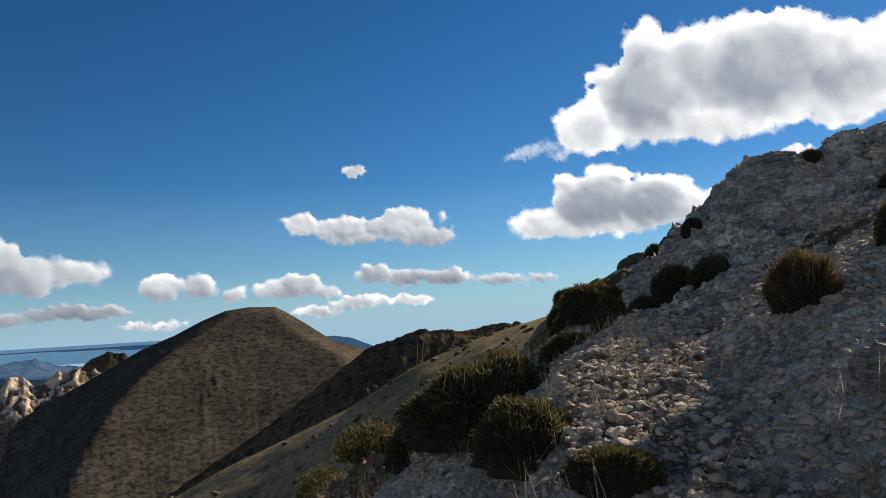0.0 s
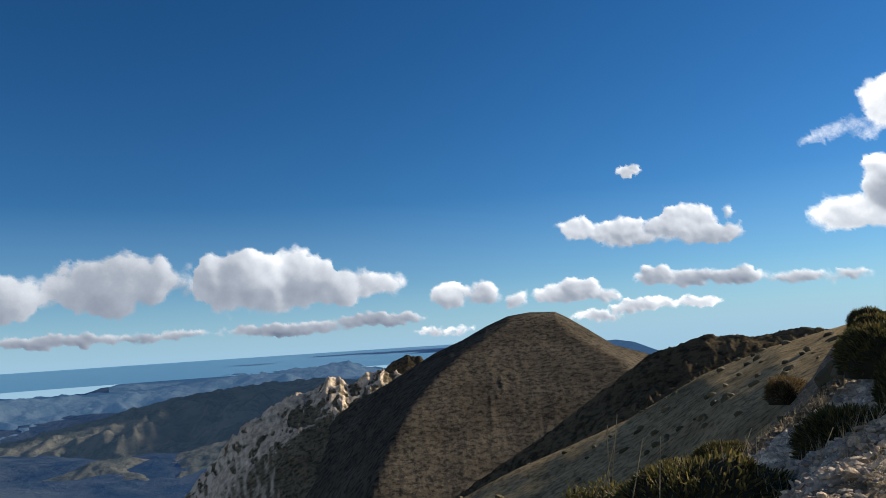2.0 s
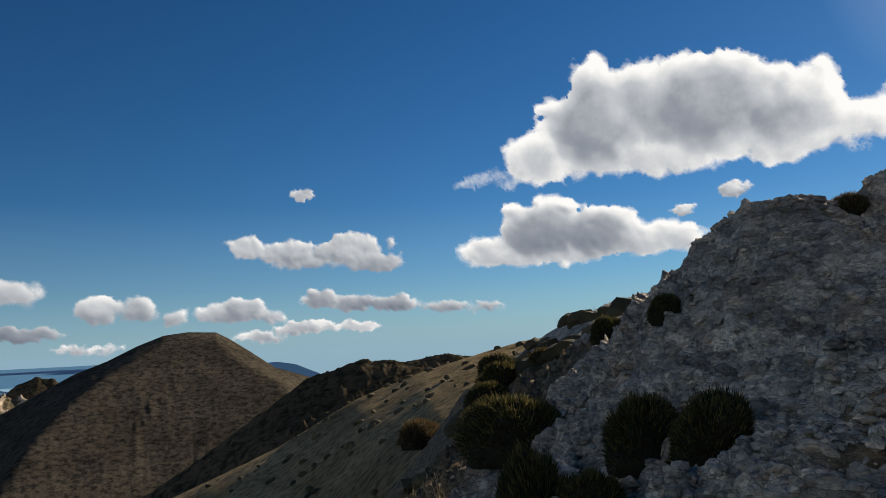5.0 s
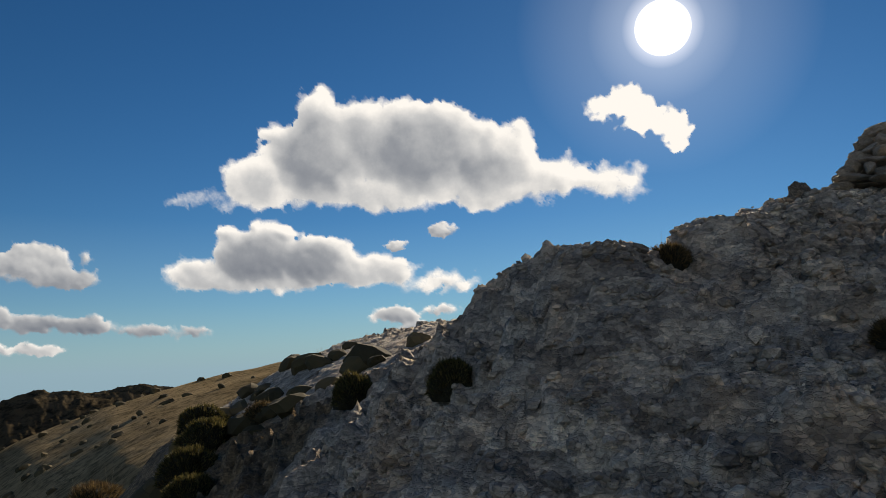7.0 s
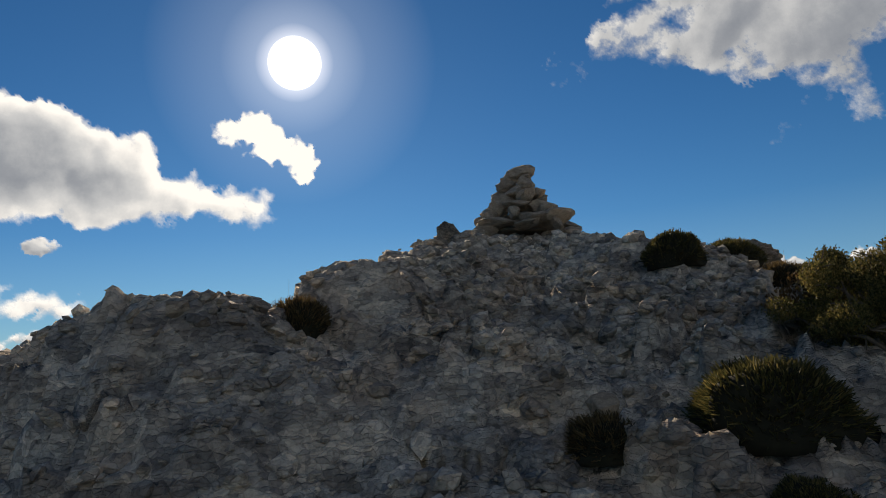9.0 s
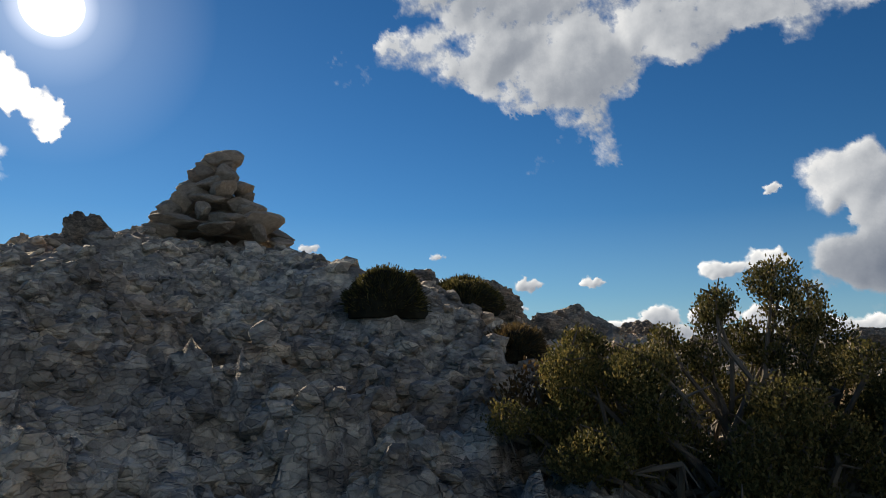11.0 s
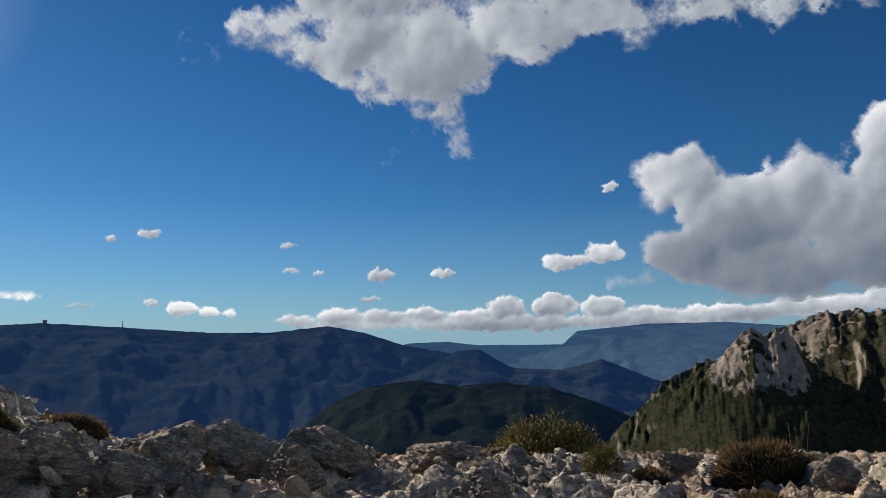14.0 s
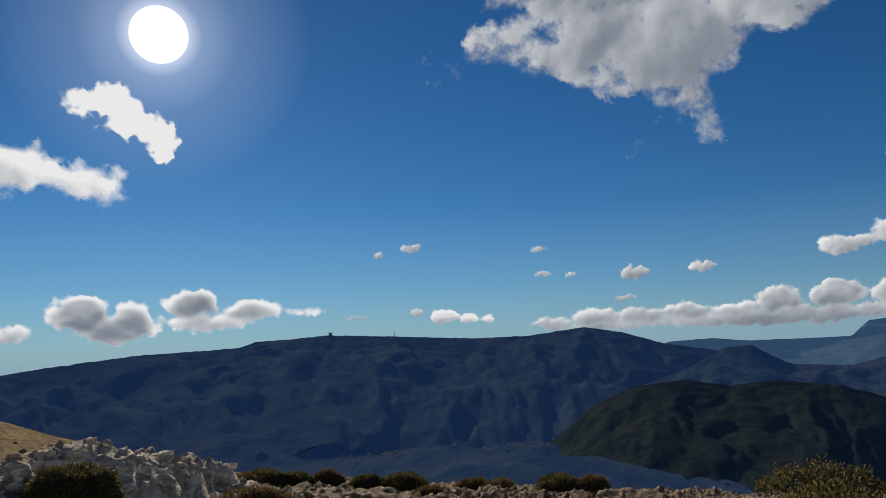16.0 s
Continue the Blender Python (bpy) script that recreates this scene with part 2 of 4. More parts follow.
    return (land(x + 0.4, y) - land(x - 0.4, y)) / 0.8, (land(x, y + 0.4) - land(x, y - 0.4)) / 0.8


def ground_parts(x, y):
    """The height of the broken ground, and how much of it is soil or grass."""
    x, y = np.asarray(x, float), np.asarray(y, float)
    r = np.clip(rockiness(x, y), 0.15, 1)
    gx, gy = lean(x, y)
    steep = np.maximum(np.hypot(gx, gy) / 0.36, 1.0)
    gx, gy = gx / steep, gy / steep
    wx, wy = x + 0.25 * fbm(x * 1.5, y * 1.5, 3, 40), y + 0.25 * fbm(x * 1.5, y * 1.5, 3, 50)
    rough = 0.6 + 0.8 * value_noise(x * 0.6, y * 0.6, 77)
    z = land(x, y) + 0.09 * fbm(x * 0.7, y * 0.7, 4, 60) - 0.03 * r
    bulge = land(x, y) - 0.25 * (land(x + 0.5, y) + land(x - 0.5, y) + land(x, y + 0.5) + land(x, y - 0.5))
    calm = np.clip(1 - 3.2 * bulge, 0.3, 1)
    slope = np.clip(np.hypot(*lean(x, y)) / 0.7, 0.12, 1.0)
    # slabs: the bedding dips with the crest and breaks off in ledges
    for period, share, seed in ((0.62, 0.55, 101), (0.23, 0.6, 111), (0.095, 0.5, 121)):
        bed = (z + 0.34 * x - 0.22 * y + period * 1.1 * fbm(x * 0.8 / period ** 0.5, y * 0.8 / period ** 0.5, 4, seed)) / period
        part_ = bed - np.floor(bed)
        z = z + period * share * r * np.clip(rough, 0.4, 1.1) * calm * slope * (part_ ** 3 - part_ + 0.25)
    crack = 1.0
    for kx, ky, height, step, edge, seed, least in ((1.3, 1.8, 0.09, 0.35, 0.06, 3, 0.0), (2.4, 4.6, 0.11, 0.75, 0.10, 11, 0.10), (6.5, 10.0, 0.065, 0.9, 0.075, 21, 0.22), (13.0, 15.0, 0.02, 0.7, 0.025, 31, 0.45)):
        top, gap, ox, oy = blocks(wx * kx, wy * ky + 0.3 * wx * kx, seed)
        amount = np.maximum(r * rough, least) * calm
        z = z + amount * (height * (top - 0.6) - step * (gx * ox / kx + gy * oy / ky) + edge * (gap ** 0.35 - 0.93))
        if kx < 8:
            crack = np.minimum(crack, gap + 0.25 * top)
    grass = np.clip((y - 11.5) / 3 + (2.4 - x) * 0.45 + fbm(x * 0.9, y * 0.9, 4, 88), 0, 1) * np.clip(4.6 - x + 0.5 * fbm(x, y, 3, 89), 0, 1) * np.clip((y - 8 + 2.5 * fbm(x * 0.5, y * 0.5, 4, 91)) / 2, 0, 1)
    grass = np.maximum(grass, np.clip((x - 12.5) / 5 + 1.3 * fbm(x * 0.8, y * 0.8, 4, 90), 0, 0.85))
    trodden = trail(x, y)[0] * np.clip(0.55 + 1.2 * fbm(x * 2.3, y * 2.3, 4, 96), 0, 1) * 0.8
    grass = np.maximum(grass, trodden)
    # soil lodged in cracks, its brown also painting the crevices' shade
    pocket = np.clip(fbm(x * 1.1, y * 1.1, 4, 95) * 2.2 - 0.25, 0, 1) * np.clip(1.2 - 1.3 * crack, 0, 1)
    return z, np.clip(np.maximum(grass, pocket), 0, 1)


def ground_height(x, y):
    return ground_parts(x, y)[0]


def grid_mesh(name, X, Y, Z, keep=None):
    """A sheet of quads; keep: which of its points matter."""
    rows, cols = X.shape
    me = bpy.data.meshes.new(name)
    idx = np.arange(rows * cols).reshape(rows, cols)
    a, b, c, d = idx[:-1, :-1], idx[:-1, 1:], idx[1:, 1:], idx[1:, :-1]
    faces = np.stack([a, b, c, d], -1).reshape(-1, 4)
    if keep is not None:
        faces = faces[keep.ravel()[faces].any(1)]
    co = np.stack([X, Y, Z], -1).reshape(-1, 3).astype(np.float32)
    me.vertices.add(len(co))
    me.vertices.foreach_set("co", co.ravel())
    me.loops.add(faces.size)
    me.loops.foreach_set("vertex_index", faces.ravel().astype(np.int32))
    me.polygons.add(len(faces))
    me.polygons.foreach_set("loop_start", (np.arange(len(faces)) * 4).astype(np.int32))
    me.polygons.foreach_set("loop_total", np.full(len(faces), 4, np.int32))
    me.update(calc_edges=True)
    return me


def graded(stops):
    """Coordinates whose spacing follows stops of (place, spacing)."""
    out = [stops[0][0]]
    while out[-1] < stops[-1][0]:
        out.append(out[-1] + float(np.interp(out[-1], [q[0] for q in stops], [q[1] for q in stops])))
    return np.array(out)


gx, gy = np.meshgrid(graded([(-9, 0.12), (-3, 0.06), (-1, 0.035), (11.5, 0.035), (14, 0.07), (30, 0.14)]),
                     graded([(-5, 0.15), (0, 0.05), (2, 0.035), (12, 0.035), (15, 0.06), (24, 0.14)]))
gz, soil = ground_parts(gx, gy)
me = grid_mesh("ground", gx, gy, gz)
me.attributes.new("soil", "FLOAT", "POINT").data.foreach_set("value", soil.ravel().astype(np.float32))
me.materials.append(GROUND)
ground = tagged(new("ground", me), "broken grey limestone and scree on a mountain ridge", "ground", kind="structure")

# ---- distant ranges: (name, label, distance, front slope, back slope, skyline of azimuth and elevation) ----
EYE = Vector((4.5, 6.0, 3.6))


def skyline(az, points):
    pts = sorted(points)
    return np.interp(az, [p[0] for p in pts], [p[1] for p in pts])


def range_mesh(name, dist, points, front, back, depth, rough, seed, steps=0.25, crag=0.0, mat=None):
    """A mountain range round the walk, as a sheet from its foot on this side over the crest to the far foot."""
    az = np.arange(min(p[0] for p in points), max(p[0] for p in points) + steps, steps)
    u = np.concatenate([np.linspace(-1, 0, 70) ** 3 * 1.0, np.linspace(0, 1, 12)[1:] ** 2])
    A, U = np.meshgrid(az, u)
    R = dist + np.where(U < 0, U * depth, U * depth * 0.6)
    sharp = skyline(az, points)
    half = int((11 if dist < 950 else 6.5) / steps)
    bell = np.hanning(2 * half + 1)
    wide = np.convolve(np.pad(sharp, half, mode="edge"), bell / bell.sum(), "valid")
    fall = np.clip(np.abs(U) * (7 if dist < 950 else 4.5), 0, 1)
    el = sharp[None, :] * (1 - fall) + wide[None, :len(az)] * fall
    arc = np.radians(A) * dist
    wob = fbm(arc / (dist * 0.06), R / (dist * 0.06), 5, seed)
    crest = dist * np.tan(np.radians(el))
    gully = ridged(arc / (dist * 0.045) + wob, R / (dist * 0.16), 4, seed + 9)
    fade = np.clip(np.abs(U) * 5, 0, 1)
    Z = crest - np.where(U < 0, front * np.abs(U) * depth, back * U * depth)
    if mat is SHADED_SCRUB:
        Z = np.where(U < 0, np.minimum(crest - 0.1 * np.abs(U) * depth, dist * math.tan(radians(1.9)) - front * np.abs(U) * depth), Z)
    Z = Z + rough * dist * 0.02 * (gully - 0.6) * fade + rough * dist * 0.006 * wob * np.where(U < 0, 1, 0.3) * np.clip(fade, 0.15, 1)
    if crag:
        fin = ridged(arc / (dist * 0.016) + 1.2 * fbm(arc / (dist * 0.03), R / (dist * 0.03), 3, seed + 5), R / (dist * 0.022) + 2 * wob, 5, seed + 31)
        Z = Z + crag * dist * 0.017 * (fin - 0.55) * np.clip(1.15 - np.abs(U) * 4, 0, 1)
        Z = Z + crag * dist * 0.006 * (ridged(arc / (dist * 0.0055) + wob, R / (dist * 0.03) - wob, 4, seed + 41) - 0.5) * np.clip(1.3 - np.abs(U) * 3.5, 0, 1)
    Z = Z + rough * dist * 0.0012 * fbm(arc / (dist * 0.006), R / (dist * 0.006), 4, seed + 3)
    a = np.radians(A)
    me = grid_mesh(name, EYE.x - np.sin(a) * R, EYE.y + np.cos(a) * R, EYE.z + Z)
    if crag > 0.4:
        # bare rock where the crest stands high, all along where the range is dry
        high = np.clip((sharp + 1.6) / 1.4, 0, 1)[None, :] if mat is FIN_CRAG else 1.0
        cliff = high * np.clip((fin - 0.35) * 4 + 2.0 * fbm(arc / (dist * 0.035), R / (dist * 0.035), 4, seed + 55), 0, 1) * np.clip(1.3 - np.abs(U) * (7 if dist < 950 else 4.5), 0, 1)
        me.attributes.new("cliff", "FLOAT", "POINT").data.foreach_set("value", cliff.ravel().astype(np.float32))
    return me


# the last two values paint blue distance haze as emission
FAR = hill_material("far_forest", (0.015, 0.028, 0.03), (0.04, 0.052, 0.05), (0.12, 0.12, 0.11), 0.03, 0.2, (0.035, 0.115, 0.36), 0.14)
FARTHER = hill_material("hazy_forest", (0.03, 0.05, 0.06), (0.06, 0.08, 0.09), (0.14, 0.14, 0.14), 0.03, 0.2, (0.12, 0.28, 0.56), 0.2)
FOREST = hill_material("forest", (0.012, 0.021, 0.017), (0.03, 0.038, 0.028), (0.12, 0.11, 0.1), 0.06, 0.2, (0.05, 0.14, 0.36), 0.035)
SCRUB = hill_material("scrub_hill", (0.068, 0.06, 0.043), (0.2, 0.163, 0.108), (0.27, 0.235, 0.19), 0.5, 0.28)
CRAG = hill_material("crag_hill", (0.026, 0.036, 0.02), (0.085, 0.075, 0.048), (0.25, 0.22, 0.185), 0.6, 0.5)

# cloud shadow on the mountain, painted as a darker copy of SCRUB
SHADED_SCRUB = hill_material("shaded_scrub_hill", (0.035, 0.033, 0.028), (0.115, 0.097, 0.072), (0.22, 0.195, 0.165), 0.5, 0.1)
FIN_CRAG = hill_material("fin_crag", (0.022, 0.032, 0.018), (0.06, 0.06, 0.036), (0.34, 0.30, 0.26), 0.6, 0.15)

DRY_CRAG = hill_material("dry_crag", (0.07, 0.065, 0.04), (0.24, 0.19, 0.12), (0.58, 0.49, 0.38), 0.5, 0.5)

SPUR = hill_material("dark_spur", (0.035, 0.032, 0.022), (0.12, 0.095, 0.06), (0.24, 0.21, 0.17), 0.9, 0.15)

# lowland woods with pale blue haze painted in as a weak glow
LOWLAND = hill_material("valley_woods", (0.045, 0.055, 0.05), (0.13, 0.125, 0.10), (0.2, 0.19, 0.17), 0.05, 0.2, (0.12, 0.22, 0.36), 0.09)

RANGES = [
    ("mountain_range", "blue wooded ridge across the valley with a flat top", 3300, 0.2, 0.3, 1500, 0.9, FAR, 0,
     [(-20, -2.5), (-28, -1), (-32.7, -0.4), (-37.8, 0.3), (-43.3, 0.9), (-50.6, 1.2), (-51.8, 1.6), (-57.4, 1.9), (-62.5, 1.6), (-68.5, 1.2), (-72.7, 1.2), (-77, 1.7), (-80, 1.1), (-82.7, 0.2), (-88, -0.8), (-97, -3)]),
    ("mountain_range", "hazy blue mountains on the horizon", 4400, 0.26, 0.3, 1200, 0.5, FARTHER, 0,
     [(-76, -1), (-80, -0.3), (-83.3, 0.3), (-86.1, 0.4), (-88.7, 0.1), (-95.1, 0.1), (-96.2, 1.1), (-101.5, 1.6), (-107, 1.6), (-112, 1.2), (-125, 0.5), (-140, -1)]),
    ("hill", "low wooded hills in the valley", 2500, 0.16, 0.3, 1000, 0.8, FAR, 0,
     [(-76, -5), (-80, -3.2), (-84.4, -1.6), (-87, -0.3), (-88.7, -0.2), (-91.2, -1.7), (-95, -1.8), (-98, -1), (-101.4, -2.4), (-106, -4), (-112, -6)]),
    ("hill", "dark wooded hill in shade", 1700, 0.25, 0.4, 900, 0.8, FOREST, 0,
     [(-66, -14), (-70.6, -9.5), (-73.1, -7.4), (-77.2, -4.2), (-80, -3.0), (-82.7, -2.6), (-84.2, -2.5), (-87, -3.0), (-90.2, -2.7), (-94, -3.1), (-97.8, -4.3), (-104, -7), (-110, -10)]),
    ("mountain", "craggy limestone mountain with wooded flank", 1000, 0.42, 0.6, 600, 0.9, CRAG, 0.6,
     [(-100, -6), (-104, -3), (-108, -0.4), (-110, 1.0), (-112, 1.6), (-113.5, 2.3), (-114.5, 2.2), (-117.6, 2.4), (-119.4, 3.3), (-120.1, 4.0), (-120.8, 4.3), (-121.4, 3.5), (-122, 3.2), (-123, 4.0), (-126, 4.5), (-132, 4), (-145, 2), (-158, -3)]),
    ("crag", "pale limestone crag with vertical fins above dark woods", 700, 0.5, 0.8, 420, 0.5, FIN_CRAG, 0.7,
     [(-92, -13), (-96, -9), (-99.3, -5.8), (-102, -2.9), (-104.7, -1.4), (-106.1, -0.8), (-107.3, 0.2), (-108.5, 1.2), (-109.3, 0.7), (-110.1, 1.2), (-110.7, 1.0), (-111.4, 0.3), (-112, -0.8), (-114, -2.6), (-118, -4.5), (-124, -6), (-135, -9)]),
    ("mountain", "brown scrubby mountain with a rounded top", 900, 0.40, 0.6, 700, 0.12, SHADED_SCRUB, 0,
     [(38, -14), (36, -12), (33, -8.0), (31.4, -5.6), (29.6, -4.4), (27.1, -3.2), (23.1, -1.0), (20.8, -0.1), (19, 0.8), (17.2, 1.5), (15.5, 1.7), (13.5, 1.6), (12.6, 1.1), (11.4, 0.3), (9.3, -1.2), (7.5, -1.8), (6, -2.3), (3, -4), (-4, -7), (-12, -10)]),
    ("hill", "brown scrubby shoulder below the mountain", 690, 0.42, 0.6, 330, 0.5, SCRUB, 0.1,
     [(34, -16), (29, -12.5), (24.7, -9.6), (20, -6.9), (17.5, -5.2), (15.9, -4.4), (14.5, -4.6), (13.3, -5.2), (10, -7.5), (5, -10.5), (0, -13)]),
    ("hill", "small dark rocky dome on the ridge", 1010, 0.4, 0.5, 160, 0.5, SPUR, 0.3,
     [(28.5, -3.6), (27.2, -2.2), (26.2, -1.3), (25.2, -1.0), (24.2, -1.2), (22, -3), (20, -5)]),
    ("mountain", "pale limestone crag ridge with vertical fins", 980, 0.45, 0.7, 420, 0.5, DRY_CRAG, 0.65,
     [(50, -16), (45, -12.5), (42, -9.8), (40.6, -8.4), (38.6, -6.1), (36.5, -4.6), (34.5, -3.5), (32.4, -3.0), (31.2, -2.2), (30.4, -2.3), (29.8, -2.9), (28.6, -2.3), (27.4, -1.8), (26.5, -2.1), (22, -3.5), (18, -6)]),
    ("hill", "dark rocky spur with low scrub behind the grass", 230, 0.3, 0.7, 150, 1.2, SPUR, 0.25,
     [(32, -17), (24, -12.5), (16, -8), (10, -4), (7.2, -2.1), (6, -1.9), (4.6, -1.4), (3.5, -1.1), (0, -1.4), (-3.4, -1.0), (-7, -1.5), (-12, -3)]),
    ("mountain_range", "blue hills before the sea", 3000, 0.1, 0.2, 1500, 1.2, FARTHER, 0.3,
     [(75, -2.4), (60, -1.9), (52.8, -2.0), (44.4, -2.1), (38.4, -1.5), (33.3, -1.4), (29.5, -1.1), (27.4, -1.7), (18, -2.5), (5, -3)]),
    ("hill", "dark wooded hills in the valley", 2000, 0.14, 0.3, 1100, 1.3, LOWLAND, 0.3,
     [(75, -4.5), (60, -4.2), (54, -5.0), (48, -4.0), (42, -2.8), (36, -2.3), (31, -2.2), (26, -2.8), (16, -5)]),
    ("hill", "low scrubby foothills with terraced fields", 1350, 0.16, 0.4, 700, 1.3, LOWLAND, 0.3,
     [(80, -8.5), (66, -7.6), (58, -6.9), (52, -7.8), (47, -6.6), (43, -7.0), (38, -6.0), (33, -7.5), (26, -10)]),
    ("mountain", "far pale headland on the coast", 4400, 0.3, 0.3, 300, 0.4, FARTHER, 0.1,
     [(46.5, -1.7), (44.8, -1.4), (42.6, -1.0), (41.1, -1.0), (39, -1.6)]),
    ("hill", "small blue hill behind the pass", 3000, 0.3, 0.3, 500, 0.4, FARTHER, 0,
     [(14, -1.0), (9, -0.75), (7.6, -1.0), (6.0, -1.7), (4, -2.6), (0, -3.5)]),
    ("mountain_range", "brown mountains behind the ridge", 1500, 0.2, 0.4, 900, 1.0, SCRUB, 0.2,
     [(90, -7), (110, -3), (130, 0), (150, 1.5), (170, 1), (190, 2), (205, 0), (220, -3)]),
]
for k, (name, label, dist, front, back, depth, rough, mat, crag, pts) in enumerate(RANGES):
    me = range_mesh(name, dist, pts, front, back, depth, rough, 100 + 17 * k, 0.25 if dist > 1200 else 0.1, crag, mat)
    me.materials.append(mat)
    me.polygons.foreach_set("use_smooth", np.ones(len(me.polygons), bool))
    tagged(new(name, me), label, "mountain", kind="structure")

# ---- the slopes of the ridge and the valley floor, out to the horizon ----
OWN = [(60, -32), (40, -20), (30, -14.5), (21, -11), (10.6, -6.8), (4.7, -3.7), (0, -2.0), (-3.4, -1.2), (-9, -0.3), (-14, 0.3), (-25, 0.5), (-40, -4), (-60, -10)]


def slope_height(az, r):
    x, y = EYE.x - np.sin(np.radians(az)) * r, EYE.y + np.cos(np.radians(az)) * r
    near = land(x, y)
    drop = -0.46 * r + 4
    # the ridge's own spine runs on to the north
    spine = 118.0
    el = skyline(np.clip(az, -60, 60), OWN)
    crest = spine * np.tan(np.radians(el))
    rel = r - spine
    own = EYE.z + crest - np.where(rel < 0, np.abs(rel) * 0.03, rel * 0.45)
    own = np.where((az > -60) & (az < 60), own, -999)
    z = smooth_max(np.maximum(drop, -190.0), own, 3.0)
    blend = np.clip((r - 14) / 22, 0, 1)
    blend = blend * blend * (3 - 2 * blend)
    z = near * (1 - blend) + z * blend
    z = z + np.clip(r / 40, 0, 1) * (0.5 * fbm(x / 9, y / 9, 5, 70) + np.clip(r / 300, 0, 1) * 14 * fbm(x / 160, y / 160, 4, 80) + np.clip((r - 500) / 700, 0, 1) * 70 * fbm(x / 420, y / 420, 5, 85))
    return z - 0.35 * np.clip((30 - r) / 10, 0, 1)


az, rr = np.meshgrid(np.arange(-180, 180.01, 0.5), np.concatenate([np.linspace(0.5, 60, 90), np.geomspace(61, 430, 70)]))
zz = slope_height(az, rr)
X, Y = EYE.x - np.sin(np.radians(az)) * rr, EYE.y + np.cos(np.radians(az)) * rr
me = grid_mesh("slopes", X, Y, zz)
me.materials.append(hill_material("grass_slope", (0.15, 0.12, 0.07), (0.37, 0.285, 0.165), (0.25, 0.22, 0.18), 3.0, -0.05))
me.polygons.foreach_set("use_smooth", np.ones(len(me.polygons), bool))
tagged(new("hillside", me), "dry grassy hillside falling to the valley", "hillside", kind="structure")

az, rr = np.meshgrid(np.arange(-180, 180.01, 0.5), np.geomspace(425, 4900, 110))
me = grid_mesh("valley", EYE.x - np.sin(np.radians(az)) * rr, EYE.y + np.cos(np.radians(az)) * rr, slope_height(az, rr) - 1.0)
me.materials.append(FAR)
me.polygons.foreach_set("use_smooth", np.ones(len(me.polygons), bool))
tagged(new("valley", me), "wide wooded valley floor under painted blue haze", "valley", kind="structure")

m, t, bsdf = material("sea")
bsdf.inputs["Base Color"].default_value = (0.06, 0.22, 0.40, 1)
bsdf.inputs["Roughness"].default_value = 0.6
az, rr = np.meshgrid(np.arange(16, 100, 1.0), np.array([2950.0, 4250.0]))
me = grid_mesh("sea", EYE.x - np.sin(np.radians(az)) * rr, EYE.y + np.cos(np.radians(az)) * rr, -78 + (rr - 2950) * 0.0438)
me.materials.append(m)
tagged(new("water", me), "blue sea under the horizon", "sea", kind="structure")


# ---- pale haze low over the horizon, painted as a glowing band that fades upward ----
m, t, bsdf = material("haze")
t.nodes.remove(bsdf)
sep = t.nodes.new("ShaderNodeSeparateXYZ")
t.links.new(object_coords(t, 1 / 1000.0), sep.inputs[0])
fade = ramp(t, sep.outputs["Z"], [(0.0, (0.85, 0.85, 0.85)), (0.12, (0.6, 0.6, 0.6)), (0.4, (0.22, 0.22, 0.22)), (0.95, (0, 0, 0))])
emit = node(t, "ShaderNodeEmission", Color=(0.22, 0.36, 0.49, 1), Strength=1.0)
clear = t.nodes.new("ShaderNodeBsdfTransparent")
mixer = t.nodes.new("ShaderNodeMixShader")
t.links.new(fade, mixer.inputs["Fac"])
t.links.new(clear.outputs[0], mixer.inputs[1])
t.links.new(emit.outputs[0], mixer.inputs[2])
t.links.new(mixer.outputs[0], t.nodes["Material Output"].inputs["Surface"])
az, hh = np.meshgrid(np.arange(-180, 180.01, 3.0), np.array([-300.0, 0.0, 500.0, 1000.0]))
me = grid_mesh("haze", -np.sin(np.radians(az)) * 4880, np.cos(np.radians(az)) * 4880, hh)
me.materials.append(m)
haze = tagged(new("backdrop", me), "glowing band of painted pale blue haze over the horizon", "sky", kind="structure")
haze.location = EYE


# ---- clouds ----
def cloud_material():
    m, t, bsdf = material("cloud")
    t.nodes.remove(bsdf)
    den = t.nodes.new("ShaderNodeAttribute")
    den.attribute_name = "thickness"
    lit = t.nodes.new("ShaderNodeAttribute")
    lit.attribute_name = "lit"
    v = object_coords(t, 0.001)
    soft = noise_fac(t, v, 16.0, 10, 0.72)
    ma = t.nodes.new("ShaderNodeMath")
    ma.operation = "MULTIPLY_ADD"
    ma.inputs[1].default_value = 0.95
    t.links.new(soft, ma.inputs[0])
    t.links.new(den.outputs["Fac"], ma.inputs[2])
    alpha = ramp(t, ma.outputs[0], [(0.22, (0, 0, 0)), (0.45, (0.1, 0.1, 0.1)), (0.75, (0.5, 0.5, 0.5)), (1.0, (1, 1, 1))])
    mb = t.nodes.new("ShaderNodeMath")
    mb.operation = "MULTIPLY_ADD"
    mb.inputs[1].default_value = 0.2
    t.links.new(soft, mb.inputs[0])
    t.links.new(lit.outputs["Fac"], mb.inputs[2])
    # glow colour runs from painted grey shade to painted sunlit white
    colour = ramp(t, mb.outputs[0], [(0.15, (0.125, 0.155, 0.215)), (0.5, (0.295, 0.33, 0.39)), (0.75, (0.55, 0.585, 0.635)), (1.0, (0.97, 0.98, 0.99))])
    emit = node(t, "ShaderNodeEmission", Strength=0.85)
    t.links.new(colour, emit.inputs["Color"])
    clear = t.nodes.new("ShaderNodeBsdfTransparent")
    mixer = t.nodes.new("ShaderNodeMixShader")
